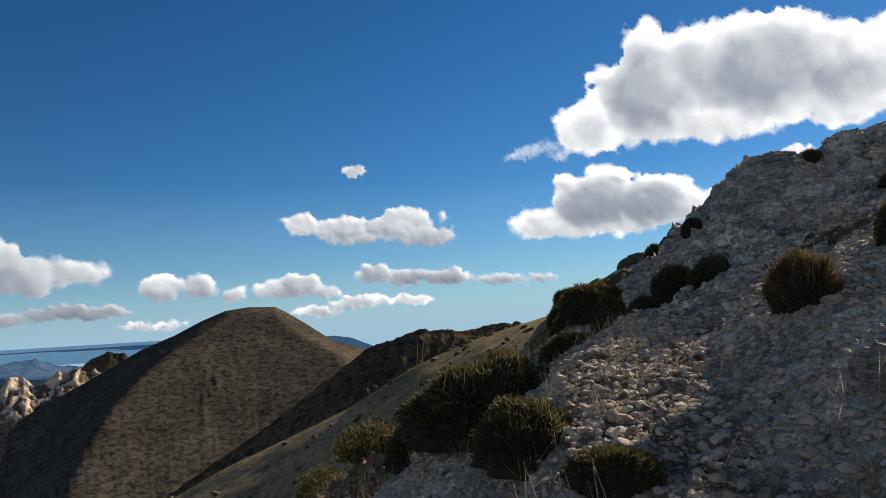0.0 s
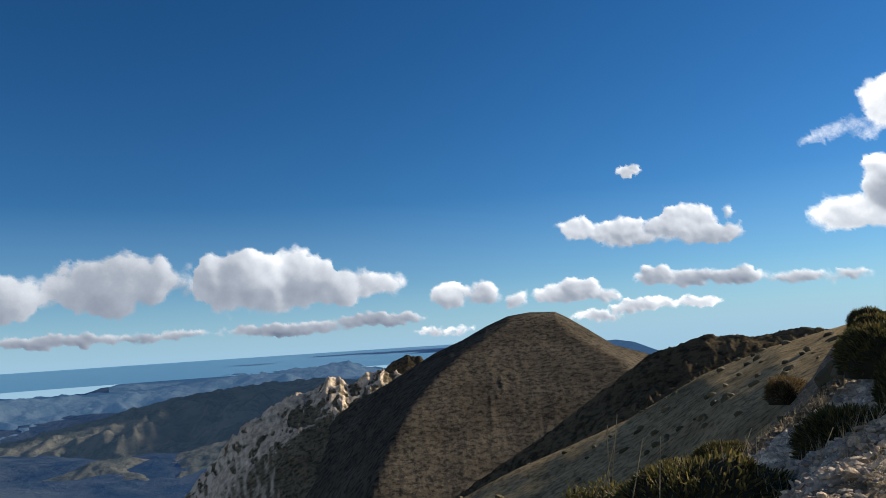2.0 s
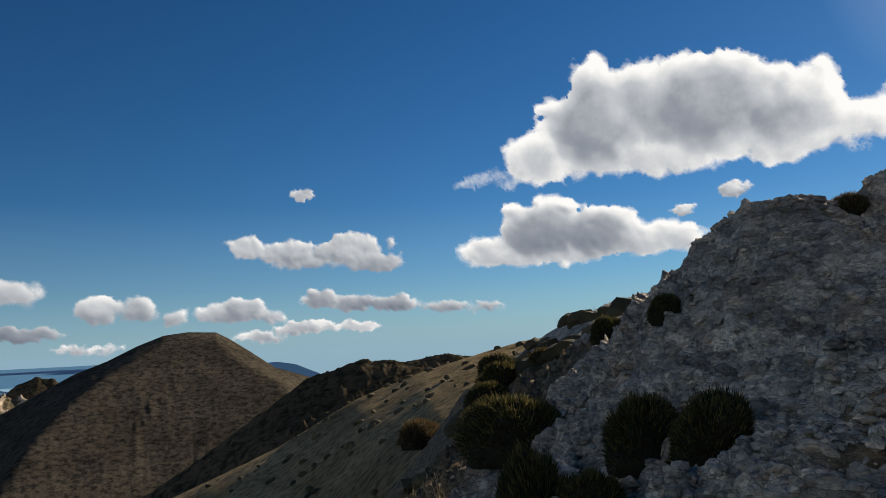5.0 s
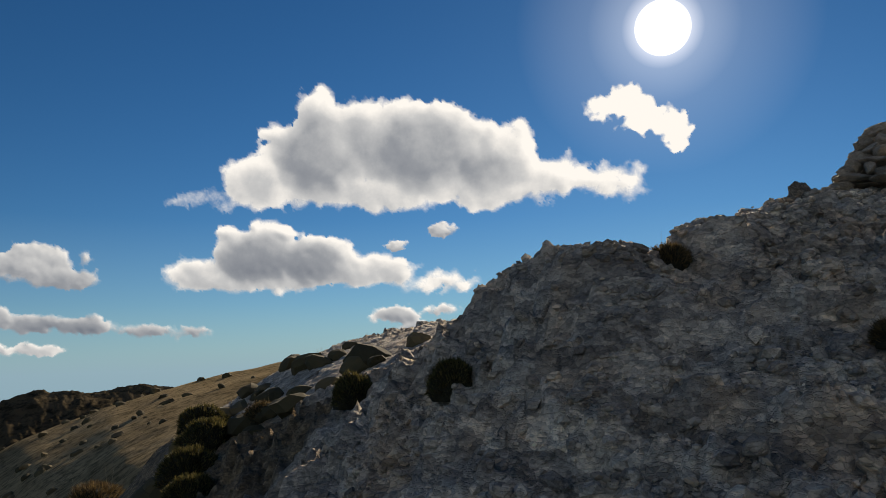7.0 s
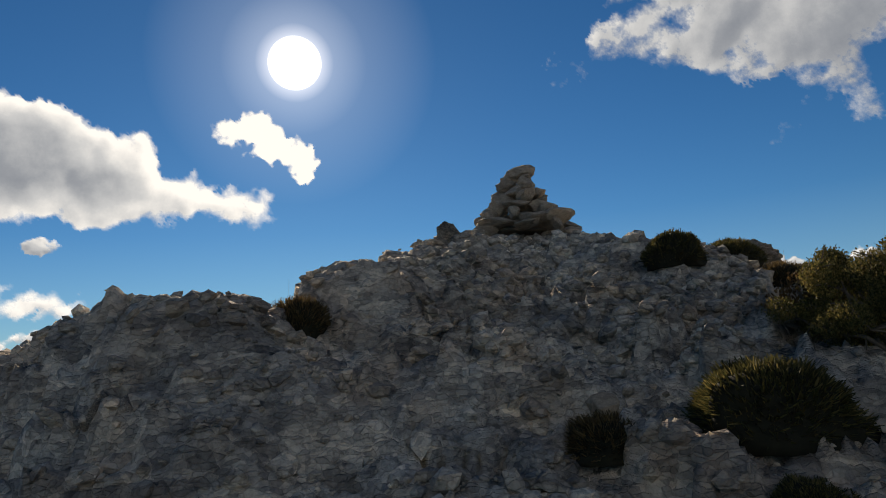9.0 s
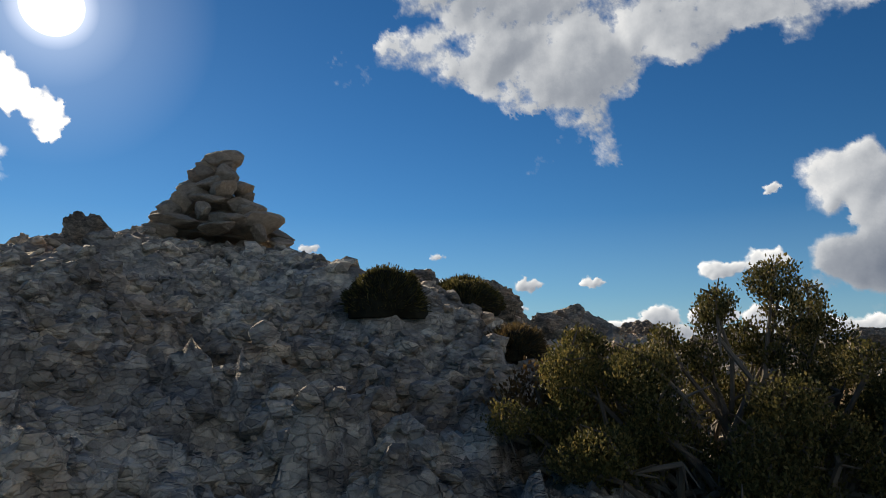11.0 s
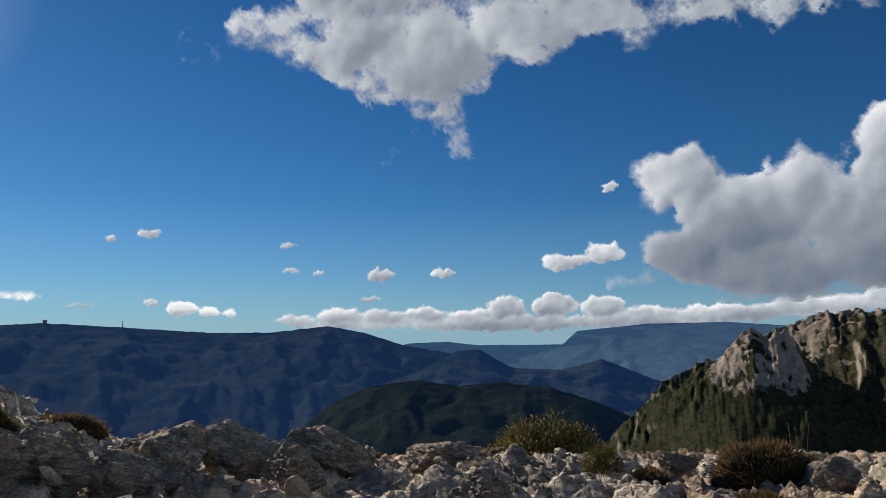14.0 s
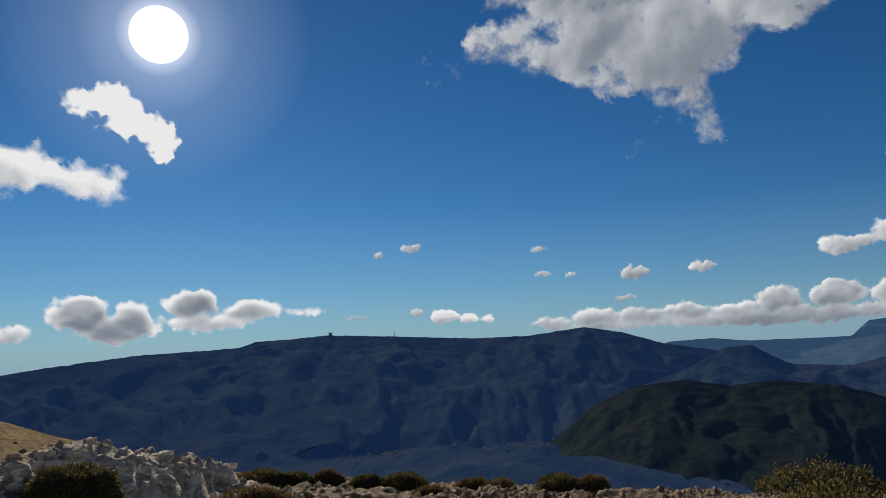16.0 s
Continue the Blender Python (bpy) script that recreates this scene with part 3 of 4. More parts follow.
    t.links.new(alpha, mixer.inputs["Fac"])
    t.links.new(clear.outputs[0], mixer.inputs[1])
    t.links.new(emit.outputs[0], mixer.inputs[2])
    t.links.new(mixer.outputs[0], t.nodes["Material Output"].inputs["Surface"])
    return m


CLOUD = cloud_material()


def blurred(field, cells):
    """A field smoothed by three running means over that many cells each way."""
    k = np.ones(2 * cells + 1) / (2 * cells + 1)
    for _ in range(3):
        for axis in (0, 1):
            pad = [(cells, cells) if q == axis else (0, 0) for q in (0, 1)]
            field = np.apply_along_axis(lambda row: np.convolve(row, k, "valid"), axis, np.pad(field, pad, mode="edge"))
    return field


def cloud(label, puffs, seed, heart=0.45, base=0.25, soft=1.0, torn=0.0, thin=1.0, step=0.1, dist=4600, bright=1.0):
    """A cloud of puffs (azimuth, elevation, half width, half height in degrees), each budding into smaller ones; its
    near side bulges toward the walk. Its sunlit rims and grey shade are painted into its glow.
    """
    rng = np.random.default_rng(seed)
    a0, a1 = min(p[0] - 1.3 * p[2] for p in puffs) - 0.4, max(p[0] + 1.3 * p[2] for p in puffs) + 0.4
    e0, e1 = min(p[1] - 1.3 * p[3] for p in puffs) - 0.4, max(p[1] + 1.3 * p[3] for p in puffs) + 0.4
    A, E = np.meshgrid(np.arange(a0, a1, step), np.arange(max(e0, -1.0), e1, step))
    size = float(np.clip(np.median([p[3] for p in puffs]), 0.3, 2.0))
    wa = A + size * (0.95 * fbm(A * 0.9 / size, E * 0.9 / size, 6, seed, 0.66) + torn * 2.6 * fbm(A * 0.45 / size, E * 0.45 / size, 6, seed + 8, 0.7))
    we = E + size * (0.8 * fbm(A * 0.9 / size + 40, E * 0.9 / size, 6, seed + 1, 0.66) + torn * 2.2 * fbm(A * 0.45 / size, E * 0.45 / size + 30, 6, seed + 9, 0.7))
    H = np.zeros(A.shape)
    for pa, pe, ra, re in puffs:
        buds = [(pa, pe, ra, re, re)]
        for _ in range(int(26 + 12 * math.sqrt(ra * re))):
            th, q, r = rng.uniform(0, 6.283), rng.uniform(0.35, 0.98), min(ra, re) * rng.uniform(0.14, 0.44)
            buds.append((pa + math.cos(th) * q * ra * 0.92, pe + math.sin(th) * q * re * (0.9 if math.sin(th) > 0 else 0.55), r * 1.3, r, r + 0.55 * re * (1 - q * q)))
        for ba, be, rx, ry, rise in buds:
            dx, dy = (wa - ba) / rx, (we - be) / ry
            dy = np.where(dy < 0, dy * 1.2, dy)
            H = np.maximum(H, rise * np.sqrt(np.clip(1 - dx * dx - dy * dy, 0, 1)))
    cells = max(2, int(0.9 * size / step / 2))
    thick = blurred(H, cells)
    thick = np.clip(thick / max(float(np.percentile(thick[H > 0], 88)), 1e-6), 0, 1)
    fine = blurred(H, 1)
    gy_, gx_ = np.gradient(blurred(H, max(1, cells // 3)), step)
    to_sun = np.array([SUN_AZ - 0.5 * (a0 + a1), SUN_EL - 0.5 * (e0 + e1)])
    to_sun = to_sun / np.linalg.norm(to_sun)
    relief = -(gx_ * to_sun[0] * 0.7 + gy_ * (0.35 + 0.65 * to_sun[1])) / np.sqrt(1 + gx_ ** 2 + gy_ ** 2)
    ragged = fbm(A * 1.2 / size, E * 1.5 / size, 7, seed + 2, 0.68)
    density = thin * (-0.3 + 1.45 * np.clip(fine / (soft * size), 0, 1)) + (0.5 + 0.75 * torn) * ragged - 0.12 * torn
    density = np.where(H > 0.004, density, np.minimum(density, -0.3))
    up = (E - e0) / (e1 - e0)
    # shaded heart, dark base and sunward relief painted as glow values
    lit = bright - heart * np.clip(1.25 * thick - 0.2, 0, 1) ** 1.1 + 0.24 * relief - base * np.clip(1.0 - 1.9 * up, 0, 1) * np.clip(2.5 * thick, 0, 1)
    lit = lit + 0.16 * fbm(A * 0.35 / size, E * 0.5 / size, 4, seed + 5) - 0.08
    R = dist - 0.5 * np.radians(thick * size) * dist
    a, e = np.radians(A), np.radians(E)
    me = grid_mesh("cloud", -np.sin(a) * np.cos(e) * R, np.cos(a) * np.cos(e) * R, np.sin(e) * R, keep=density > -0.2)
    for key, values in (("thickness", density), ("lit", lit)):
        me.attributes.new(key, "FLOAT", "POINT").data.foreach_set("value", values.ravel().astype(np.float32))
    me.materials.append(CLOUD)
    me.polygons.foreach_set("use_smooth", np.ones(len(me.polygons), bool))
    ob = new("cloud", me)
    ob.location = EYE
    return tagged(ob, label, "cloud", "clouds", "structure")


cloud("large white cumulus cloud with grey heart", [(-8.3, 12.5, 3.2, 0.7), (-12.5, 14.0, 3.0, 2.2), (-17, 16.4, 3.8, 3.9), (-20.3, 17.2, 3.2, 2.9), (-25.3, 16.3, 4.6, 3.6), (-30.5, 15.4, 3.4, 3.1), (-35.5, 13.8, 3.8, 1.9), (-39.5, 13.2, 2.8, 1.5), (-42, 12.4, 1.3, 0.6), (-21, 13.3, 9, 1.7), (-30, 13.0, 8, 1.7)], 3, 0.5, 0.08, bright=1.04, step=0.12)
cloud("flat white cumulus cloud with grey base", [(-7.6, 6.9, 2.3, 1.3), (-12.3, 8.3, 3.6, 2.6), (-16.5, 7.9, 3.8, 2.2), (-21, 7.2, 3.4, 1.5), (-26, 6.0, 3.4, 0.9), (-12, 6.4, 5, 1.2)], 13, 0.5, 0.2, bright=1.04, step=0.12)
cloud("small flat cloud with grey base over the ridge", [(-22.5, 3.6, 2.2, 0.8), (-24.8, 2.5, 2.4, 0.7), (-26, 4.0, 1.8, 0.5)], 17, 0.4, 0.3, torn=0.2)
cloud("small torn white cloud", [(-39.9, 18.5, 1.6, 0.9), (-41.7, 18.9, 1.4, 1.3), (-43.0, 17.6, 1.8, 1.5), (-44.9, 16.8, 1.5, 1.1), (-44.9, 15.4, 0.8, 1.1)], 23, 0.0, 0.0, bright=1.25, torn=0.3, step=0.06)
cloud("flat white cumulus cloud", [(11, 7.9, 1.8, 1.0), (8, 7.4, 2.2, 1.1), (3.5, 7.7, 2.8, 1.2), (1.2, 6.6, 2.6, 0.9), (-0.2, 8.1, 0.5, 0.5), (6.5, 6.7, 2.8, 0.7)], 33, 0.2, 0.25, bright=0.82, step=0.08)
cloud("low white cumulus cloud", [(21.3, 3.5, 1.5, 1.2), (18.6, 3.5, 1.4, 1.1), (16, 2.7, 0.9, 0.8)], 43, 0.25, 0.4, bright=0.9, step=0.08)
cloud("low white cumulus cloud", [(13.5, 3.0, 1.5, 0.9), (11.3, 3.2, 1.8, 1.1), (9.3, 2.6, 1.2, 0.7)], 44, 0.35, 0.4, bright=0.9, step=0.08)
cloud("long low cumulus cloud with grey base", [(5.5, 3.9, 1.4, 0.9), (3, 3.5, 1.9, 0.8), (-0.2, 3.3, 2.2, 0.8), (-4, 2.9, 2.2, 0.6), (-7.4, 2.7, 1.5, 0.55)], 45, 0.4, 0.4, bright=0.9, step=0.07)
cloud("thin pale bank of cloud over the horizon", [(10, 1.1, 2.2, 0.5), (6.5, 1.7, 2.8, 0.6), (3, 1.6, 2.4, 0.5), (14.5, 0.9, 2.8, 0.35), (22, 0.7, 2.4, 0.4)], 46, 0.2, 0.2, bright=0.9, torn=0.25, thin=0.85, step=0.07)
cloud("tall bank of grey and white cumulus clouds", [(53.5, 4.6, 4, 2.3), (47, 5.2, 3.4, 2.4), (43, 5.2, 2.1, 1.9), (58, 4.4, 5, 2.6)], 53, 0.22, 0.3, bright=0.68)
cloud("billowing white cumulus cloud over the coast", [(37, 5.3, 3.2, 2.6), (32.5, 5.0, 2.8, 2.6), (29.8, 4.6, 1.6, 1.5), (35, 3.6, 4.5, 1.1), (26.8, 4.7, 1.9, 1.3)], 54, 0.2, 0.3, bright=0.72)
cloud("thin grey bank of cloud over the sea", [(50, 1.6, 5, 0.6), (43, 1.6, 4.5, 0.45), (34, 1.6, 5, 0.6), (27, 2.0, 4, 0.6)], 55, 0.25, 0.3, bright=0.66, torn=0.2, step=0.08)
cloud("ragged white cloud with hanging wisps overhead", [(-67, 21.9, 2.8, 0.6), (-72.5, 23, 4, 1.9), (-79, 22.8, 5, 3.4), (-85, 21.5, 4.5, 3.8), (-86.8, 18, 2, 2.2), (-88.4, 15.6, 1.3, 1.7), (-84, 15.4, 2.8, 0.5), (-92, 24, 5, 3), (-98, 25.2, 6, 2.8), (-107, 24.5, 5, 2.2), (-80, 27, 10, 3), (-96, 29, 12, 4), (-116, 24.5, 6, 3.0), (-124, 23, 5, 2.6)], 63, 0.2, 0.0, 1.7, torn=0.45, bright=0.72, step=0.13)
cloud("towering grey-bottomed cumulus cloud", [(-102.7, 12.6, 1.6, 1.6), (-105, 11.5, 2.8, 2.9), (-108.5, 9, 4, 3.2), (-112.5, 10.5, 3, 3.1), (-116, 9, 3.6, 3), (-119, 12.2, 2.8, 3.3), (-124, 10.5, 4.5, 4), (-131, 10, 6, 5), (-104.5, 6.5, 3.2, 2.6), (-110, 5.5, 5, 2.6), (-118, 6.5, 6, 3), (-128, 7, 6, 3), (-100.5, 4.6, 2, 0.8), (-111, 3.7, 6, 1.2), (-121, 4.2, 7, 1.6), (-132, 5, 7, 2)], 73, 0.28, 0.5, 1.2, bright=0.72, step=0.13)
cloud("small flat cloud beside the towering one", [(-95.5, 6.4, 1.9, 0.7), (-98.5, 6.9, 1.8, 0.8)], 75, 0.2, 0.2, bright=0.9, torn=0.25, step=0.07)
cloud("long low line of white cumulus clouds", [(-74.5, 2.1, 1.8, 0.5), (-78, 2.4, 2, 0.7), (-81.5, 2.3, 2, 0.7), (-84.5, 2.5, 1.8, 0.8), (-88, 2.4, 2, 0.6), (-91, 2.9, 1.6, 0.9), (-94.6, 3.1, 1.7, 1.1), (-98.3, 2.9, 1.9, 0.9), (-102, 2.4, 2.4, 0.6), (-80, 1.7, 6, 0.5), (-90, 1.7, 9, 0.7), (-100, 1.7, 7, 0.7), (-107, 2.2, 4, 0.8), (-113, 2.5, 5, 0.8), (-121, 3.2, 6, 0.9)], 83, 0.25, 0.35, bright=0.9, step=0.08)
cloud("low backlit cumulus cloud with dark heart", [(-39.8, 3.8, 1.7, 1.5), (-43.5, 3.4, 1.5, 1.2), (-47.2, 4.5, 1.9, 1.2), (-51.5, 3.9, 2.4, 1.0), (-55.5, 3.6, 2, 0.6), (-41.5, 2.7, 2.2, 1.0), (-48.5, 3, 3.5, 0.8)], 93, 0.62, 0.1, bright=1.12, step=0.07)
cloud("low bright cloud on the horizon", [(-35.5, 2.6, 1.6, 0.7), (-33, 2.2, 2, 0.9)], 94, 0.3, 0.2, step=0.08)
cloud("small low white cloud over the far ridge", [(-66.3, 2.9, 1.2, 0.65), (-68.2, 2.7, 0.9, 0.45), (-69.6, 2.7, 0.5, 0.4)], 95, 0.2, 0.3, step=0.06)
# two unseen clouds, added so their glow fills the shaded rock faces
cloud("unseen glowing cloud added behind the walk as fill light", [(110, 18, 16, 9), (128, 22, 14, 10), (142, 17, 12, 7)], 101, 0.1, 0.2, step=0.5)
cloud("unseen glowing cloud added behind the walk as fill light", [(-140, 16, 10, 8), (-155, 14, 12, 8), (-168, 18, 9, 7)], 105, 0.1, 0.2, step=0.5)
for k, (a, e, ra, re) in enumerate([(-64, 3.3, 0.45, 0.5), (-80.9, 5.6, 1.0, 0.75), (-85.8, 5.7, 0.9, 0.45), (-80, 3.7, 0.9, 0.25), (-61.2, 7.9, 0.3, 0.3), (-63.8, 8.4, 0.8, 0.35), (-73.9, 7.8, 0.6, 0.25), (-74.1, 5.9, 0.7, 0.25), (-76.2, 5.7, 0.4, 0.25),
                                     (-99.1, 12.0, 0.5, 0.45), (6.8, 11.8, 0.9, 0.5), (-59.5, 3.1, 0.9, 0.2), (-26.3, 10.2, 1.3, 0.6), (-22.7, 9.0, 0.9, 0.5)]):
    cloud("small white cloud puff", [(a, e, ra, re), (a - ra * 0.5, e + re * 0.2, ra * 0.7, re * 0.8)], 200 + k, 0.15, 0.1, 0.9, torn=0.3, thin=0.75, bright=0.8, step=0.05)

# ---- the sun's disc with its glare in the air ----
m, t, bsdf = material("sun_glare")
t.nodes.remove(bsdf)
v = object_coords(t, 1 / 900.0)
length = t.nodes.new("ShaderNodeVectorMath")
length.operation = "LENGTH"
t.links.new(v, length.inputs[0])
glow = ramp(t, length.outputs["Value"], [(0.0, (8, 8, 8)), (0.142, (8, 7.8, 7.4)), (0.185, (0.5, 0.5, 0.5)), (0.27, (0.2, 0.21, 0.22)), (0.5, (0.075, 0.08, 0.085)), (1.0, (0, 0, 0))])
emit = node(t, "ShaderNodeEmission", Strength=1.0)
t.links.new(glow, emit.inputs["Color"])
clear = t.nodes.new("ShaderNodeBsdfTransparent")
add = t.nodes.new("ShaderNodeAddShader")
t.links.new(clear.outputs[0], add.inputs[0])
t.links.new(emit.outputs[0], add.inputs[1])
t.links.new(add.outputs[0], t.nodes["Material Output"].inputs["Surface"])
bm = bmesh.new()
bmesh.ops.create_circle(bm, cap_ends=True, segments=64, radius=900)
me = bpy.data.meshes.new("sun")
bm.to_mesh(me)
me.materials.append(m)
sun_disc = tagged(new("sun", me), "white sun with its glare", "sun", kind="structure")
sun_disc.matrix_world = look(EYE + toward(SUN_AZ, SUN_EL) * 4800, EYE)

# ---- the things: helpers ----
def part(name, bm, mat, parent=None, label="", smooth=False):
    me = bpy.data.meshes.new(name)
    bm.to_mesh(me)
    bm.free()
    me.materials.append(mat)
    if smooth:
        me.polygons.foreach_set("use_smooth", np.ones(len(me.polygons), bool))
    ob = new(name, me)
    ob.parent = parent
    return tagged(ob, label) if label else ob


def triangles(name, verts, faces, mat, parent=None, label=""):
    me = bpy.data.meshes.new(name)
    me.from_pydata([tuple(v) for v in verts], [], faces)
    me.materials.append(mat)
    ob = new(name, me)
    ob.parent = parent
    return tagged(ob, label) if label else ob


def place(x, y, z, sx, sy, sz, turn=0, lean_x=0, lean_y=0):
    return Matrix.LocRotScale((x, y, z), Euler((radians(lean_x), radians(lean_y), radians(turn))), (sx, sy, sz))


def surface(x, y):
    return float(ground_height(np.array([x]), np.array([y]))[0])


def shade_variation(t, colour, spread=0.35):
    """Varies a colour from thing to thing."""
    info = t.nodes.new("ShaderNodeObjectInfo")
    vary = ramp(t, info.outputs["Random"], [(0.0, (1 - spread,) * 3), (1.0, (1 + spread * 0.5,) * 3)])
    return mix(t, 1.0, colour, vary, "MULTIPLY")


def plant_material(name, colours, scale, rough=0.7, translucent=0.0):
    m, t, bsdf = material(name)
    v = object_coords(t)
    geo = t.nodes.new("ShaderNodeNewGeometry")
    a = ramp(t, geo.outputs["Random Per Island"], [(0.0, colours[0]), (0.55, colours[1]), (1.0, colours[2])])
    b = ramp(t, noise_fac(t, v, scale, 4), [(0.35, (0.6, 0.6, 0.6)), (0.65, (1.15, 1.1, 1.0))])
    colour = mix(t, 1.0, a, b, "MULTIPLY")
    t.links.new(colour, bsdf.inputs["Base Color"])
    bsdf.inputs["Roughness"].default_value = rough
    bsdf.inputs["Specular IOR Level"].default_value = 0.2
    if translucent:
        tr = t.nodes.new("ShaderNodeBsdfTranslucent")
        t.links.new(colour, tr.inputs["Color"])
        mixer = node(t, "ShaderNodeMixShader", Fac=translucent)
        t.links.new(bsdf.outputs[0], mixer.inputs[1])
        t.links.new(tr.outputs[0], mixer.inputs[2])
        t.links.new(mixer.outputs[0], t.nodes["Material Output"].inputs["Surface"])
    return m


SPINES = plant_material("cushion_spines", ((0.035, 0.038, 0.016), (0.09, 0.085, 0.03), (0.21, 0.17, 0.065)), 3.0, translucent=0.35)
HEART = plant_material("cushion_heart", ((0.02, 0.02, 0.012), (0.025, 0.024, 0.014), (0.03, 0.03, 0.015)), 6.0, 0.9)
DRY = plant_material("dry_spines", ((0.06, 0.04, 0.02), (0.14, 0.10, 0.045), (0.24, 0.17, 0.08)), 3.0, translucent=0.35)
STALK = plant_material("dry_stalk", ((0.3, 0.24, 0.15), (0.4, 0.33, 0.22), (0.48, 0.41, 0.28)), 3.0, translucent=0.3)
LEAF = plant_material("juniper_leaf", ((0.045, 0.05, 0.018), (0.13, 0.12, 0.04), (0.28, 0.22, 0.08)), 2.5, translucent=0.3)
RUSTY = plant_material("rusty_leaf", ((0.08, 0.045, 0.02), (0.14, 0.085, 0.035), (0.2, 0.13, 0.05)), 2.5, translucent=0.3)
BARK = plant_material("grey_bark", ((0.12, 0.10, 0.08), (0.17, 0.145, 0.12), (0.2, 0.18, 0.15)), 8.0, 0.9)


# ---- spiny cushion shrubs ----
def cushion_shrub(seed, spine_mat, blades, length, stalks, name="cushion_shrub"):
    """A domed spiny shrub of radius 1: dark heart, coat of spines, some dry flower stalks."""
    rng = np.random.default_rng(seed)
    root = new(name)
    bm = bmesh.new()
    bmesh.ops.create_icosphere(bm, subdivisions=4, radius=1.0)
    lumps = [Vector(rng.normal(size=3)).normalized() for _ in range(7)]

    def reach(d):
        lump = max(0.0, *(d.dot(q) for q in lumps))
        return 0.74 + 0.2 * lump ** 4 + 0.16 * noise.noise(d * 1.9 + Vector((seed, 0, 0))) + 0.08 * noise.noise(d * 5 + Vector((0, seed, 0)))

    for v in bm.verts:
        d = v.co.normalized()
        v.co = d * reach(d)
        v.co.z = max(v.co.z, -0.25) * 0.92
    # one solid dark dome under the coat
    part("heart", bm, HEART, root, "dark inner dome", True)
    verts, faces = [], []
    for _ in range(blades):
        d = Vector(rng.normal(size=3)).normalized()
        if d.z < -0.15:
            d.z = -d.z
        base = d * (reach(d) - 0.03)
        base.z *= 0.92
        way = (d + Vector(rng.normal(size=3)) * 0.35 + Vector((0, 0, 0.25))).normalized()
        side = way.cross(Vector(rng.normal(size=3))).normalized() * rng.uniform(0.008, 0.016)
        tip = base + way * length * rng.uniform(0.5, 1.3)
        k = len(verts)
        verts += [base - side, base + side, tip + side * 0.4, tip - side * 0.4]
        faces.append((k, k + 1, k + 2, k + 3))
    triangles("coat", verts, faces, spine_mat, root, "yellow-green spiny shoots" if spine_mat is SPINES else "dry brown spiny shoots")
    for _ in range(stalks):
        a, r = rng.uniform(0, 6.283), rng.uniform(0.2, 0.85)
        base = Vector((math.cos(a) * r, math.sin(a) * r, 0.45))
        tip = base + Vector((rng.normal() * 0.12, rng.normal() * 0.12, rng.uniform(0.5, 0.95)))
        bm = bmesh.new()
        bmesh.ops.create_cone(bm, segments=5, radius1=0.005, radius2=0.003, depth=1.0)
        bm.transform(Matrix.Translation((base + tip) / 2) @ (tip - base).to_track_quat("Z", "Y").to_matrix().to_4x4() @ Matrix.Diagonal((1, 1, (tip - base).length, 1)))
        part("stalk", bm, STALK, root, "dry flower stalk")
    return root


GREEN_LABEL = "spiny dark green cushion shrub with yellow-green tips on scree"
DRY_LABEL = "low dry brown spiny shrub between limestone stones"
protos = {
    "dome": [cushion_shrub(5 + k, SPINES, 4200, 0.13, 0) for k in range(3)],
    "stalked": [cushion_shrub(11, SPINES, 5200, 0.10, 9)],
    "dry": [cushion_shrub(21 + k, DRY, 2600, 0.2, 3, "dry_shrub") for k in range(2)],
}
used = set()


def set_shrub(kind, x, y, r, h, k, label):
    proto = protos[kind][k % len(protos[kind])]
    m = place(x, y, float(ground_height(x + np.array([0, r, -r, 0, 0]) * 0.6, y + np.array([0, 0, 0, r, -r]) * 0.6).mean()), r * 1.2, r * 1.08, max(h, 0.55 * r) * 1.05, 77 * k)
    if proto.name in used:
        ob = copy_thing(proto, m @ Matrix.Diagonal([1 / q for q in proto.scale] + [1]))
    else:
        used.add(proto.name)
        ob = proto
        ob.matrix_basis = m
    return tagged(ob, label, "shrub", "cushion shrubs" if kind != "dry" else "dry shrubs")


TRAILSIDE = [("stalked", 0.32, 7.2, 0.80, 0.68), ("dome", 0.52, 4.75, 0.42, 0.36), ("dome", 0.76, 3.7, 0.24, 0.20), ("dome", 1.5, 8.9, 0.47, 0.48), ("dome", -0.5, 10.0, 0.5, 0.6),
             ("dry", 2.6, 5.3, 0.26, 0.38), ("dome", 3.76, 5.9, 0.22, 0.45), ("dome", 1.95, 3.03, 0.17, 0.36), ("dry", -1.6, 6.6, 0.22, 0.2), ("dry", -0.9, 8.6, 0.25, 0.25)]
# the last two domes are added in place of a shaded hollow by the juniper
BELOW_FACE = [("dome", 2.16, 9.54, 0.32, 0.66), ("dome", 2.41, 8.95, 0.24, 0.40), ("dome", 2.99, 9.61, 0.30, 0.50), ("dome", 3.23, 9.0, 0.30, 0.46), ("dome", 2.37, 11.56, 0.52, 0.6), ("dome", 3.0, 18.6, 0.46, 0.6),
              ("dome", 3.67, 21.5, 0.56, 0.65), ("dome", 0.3, 12.8, 0.45, 0.5), ("dry", -0.2, 13.2, 0.3, 0.36), ("dome", 4.31, 14.7, 0.27, 0.36), ("dome", 3.49, 19.8, 0.55, 0.6), ("dome", 2.77, 16.9, 0.39, 0.5),
              ("dry", 1.83, 26.0, 0.66, 0.7), ("dry", 4.18, 18.9, 0.26, 0.32), ("dome", 4.02, 11.6, 0.19, 0.3), ("dry", 5.6, 10.85, 0.15, 0.2), ("dry", 5.8, 9.18, 0.21, 0.17), ("dome", 6.1, 8.55, 0.34, 0.34), ("dome", 5.55, 8.35, 0.16, 0.14)]
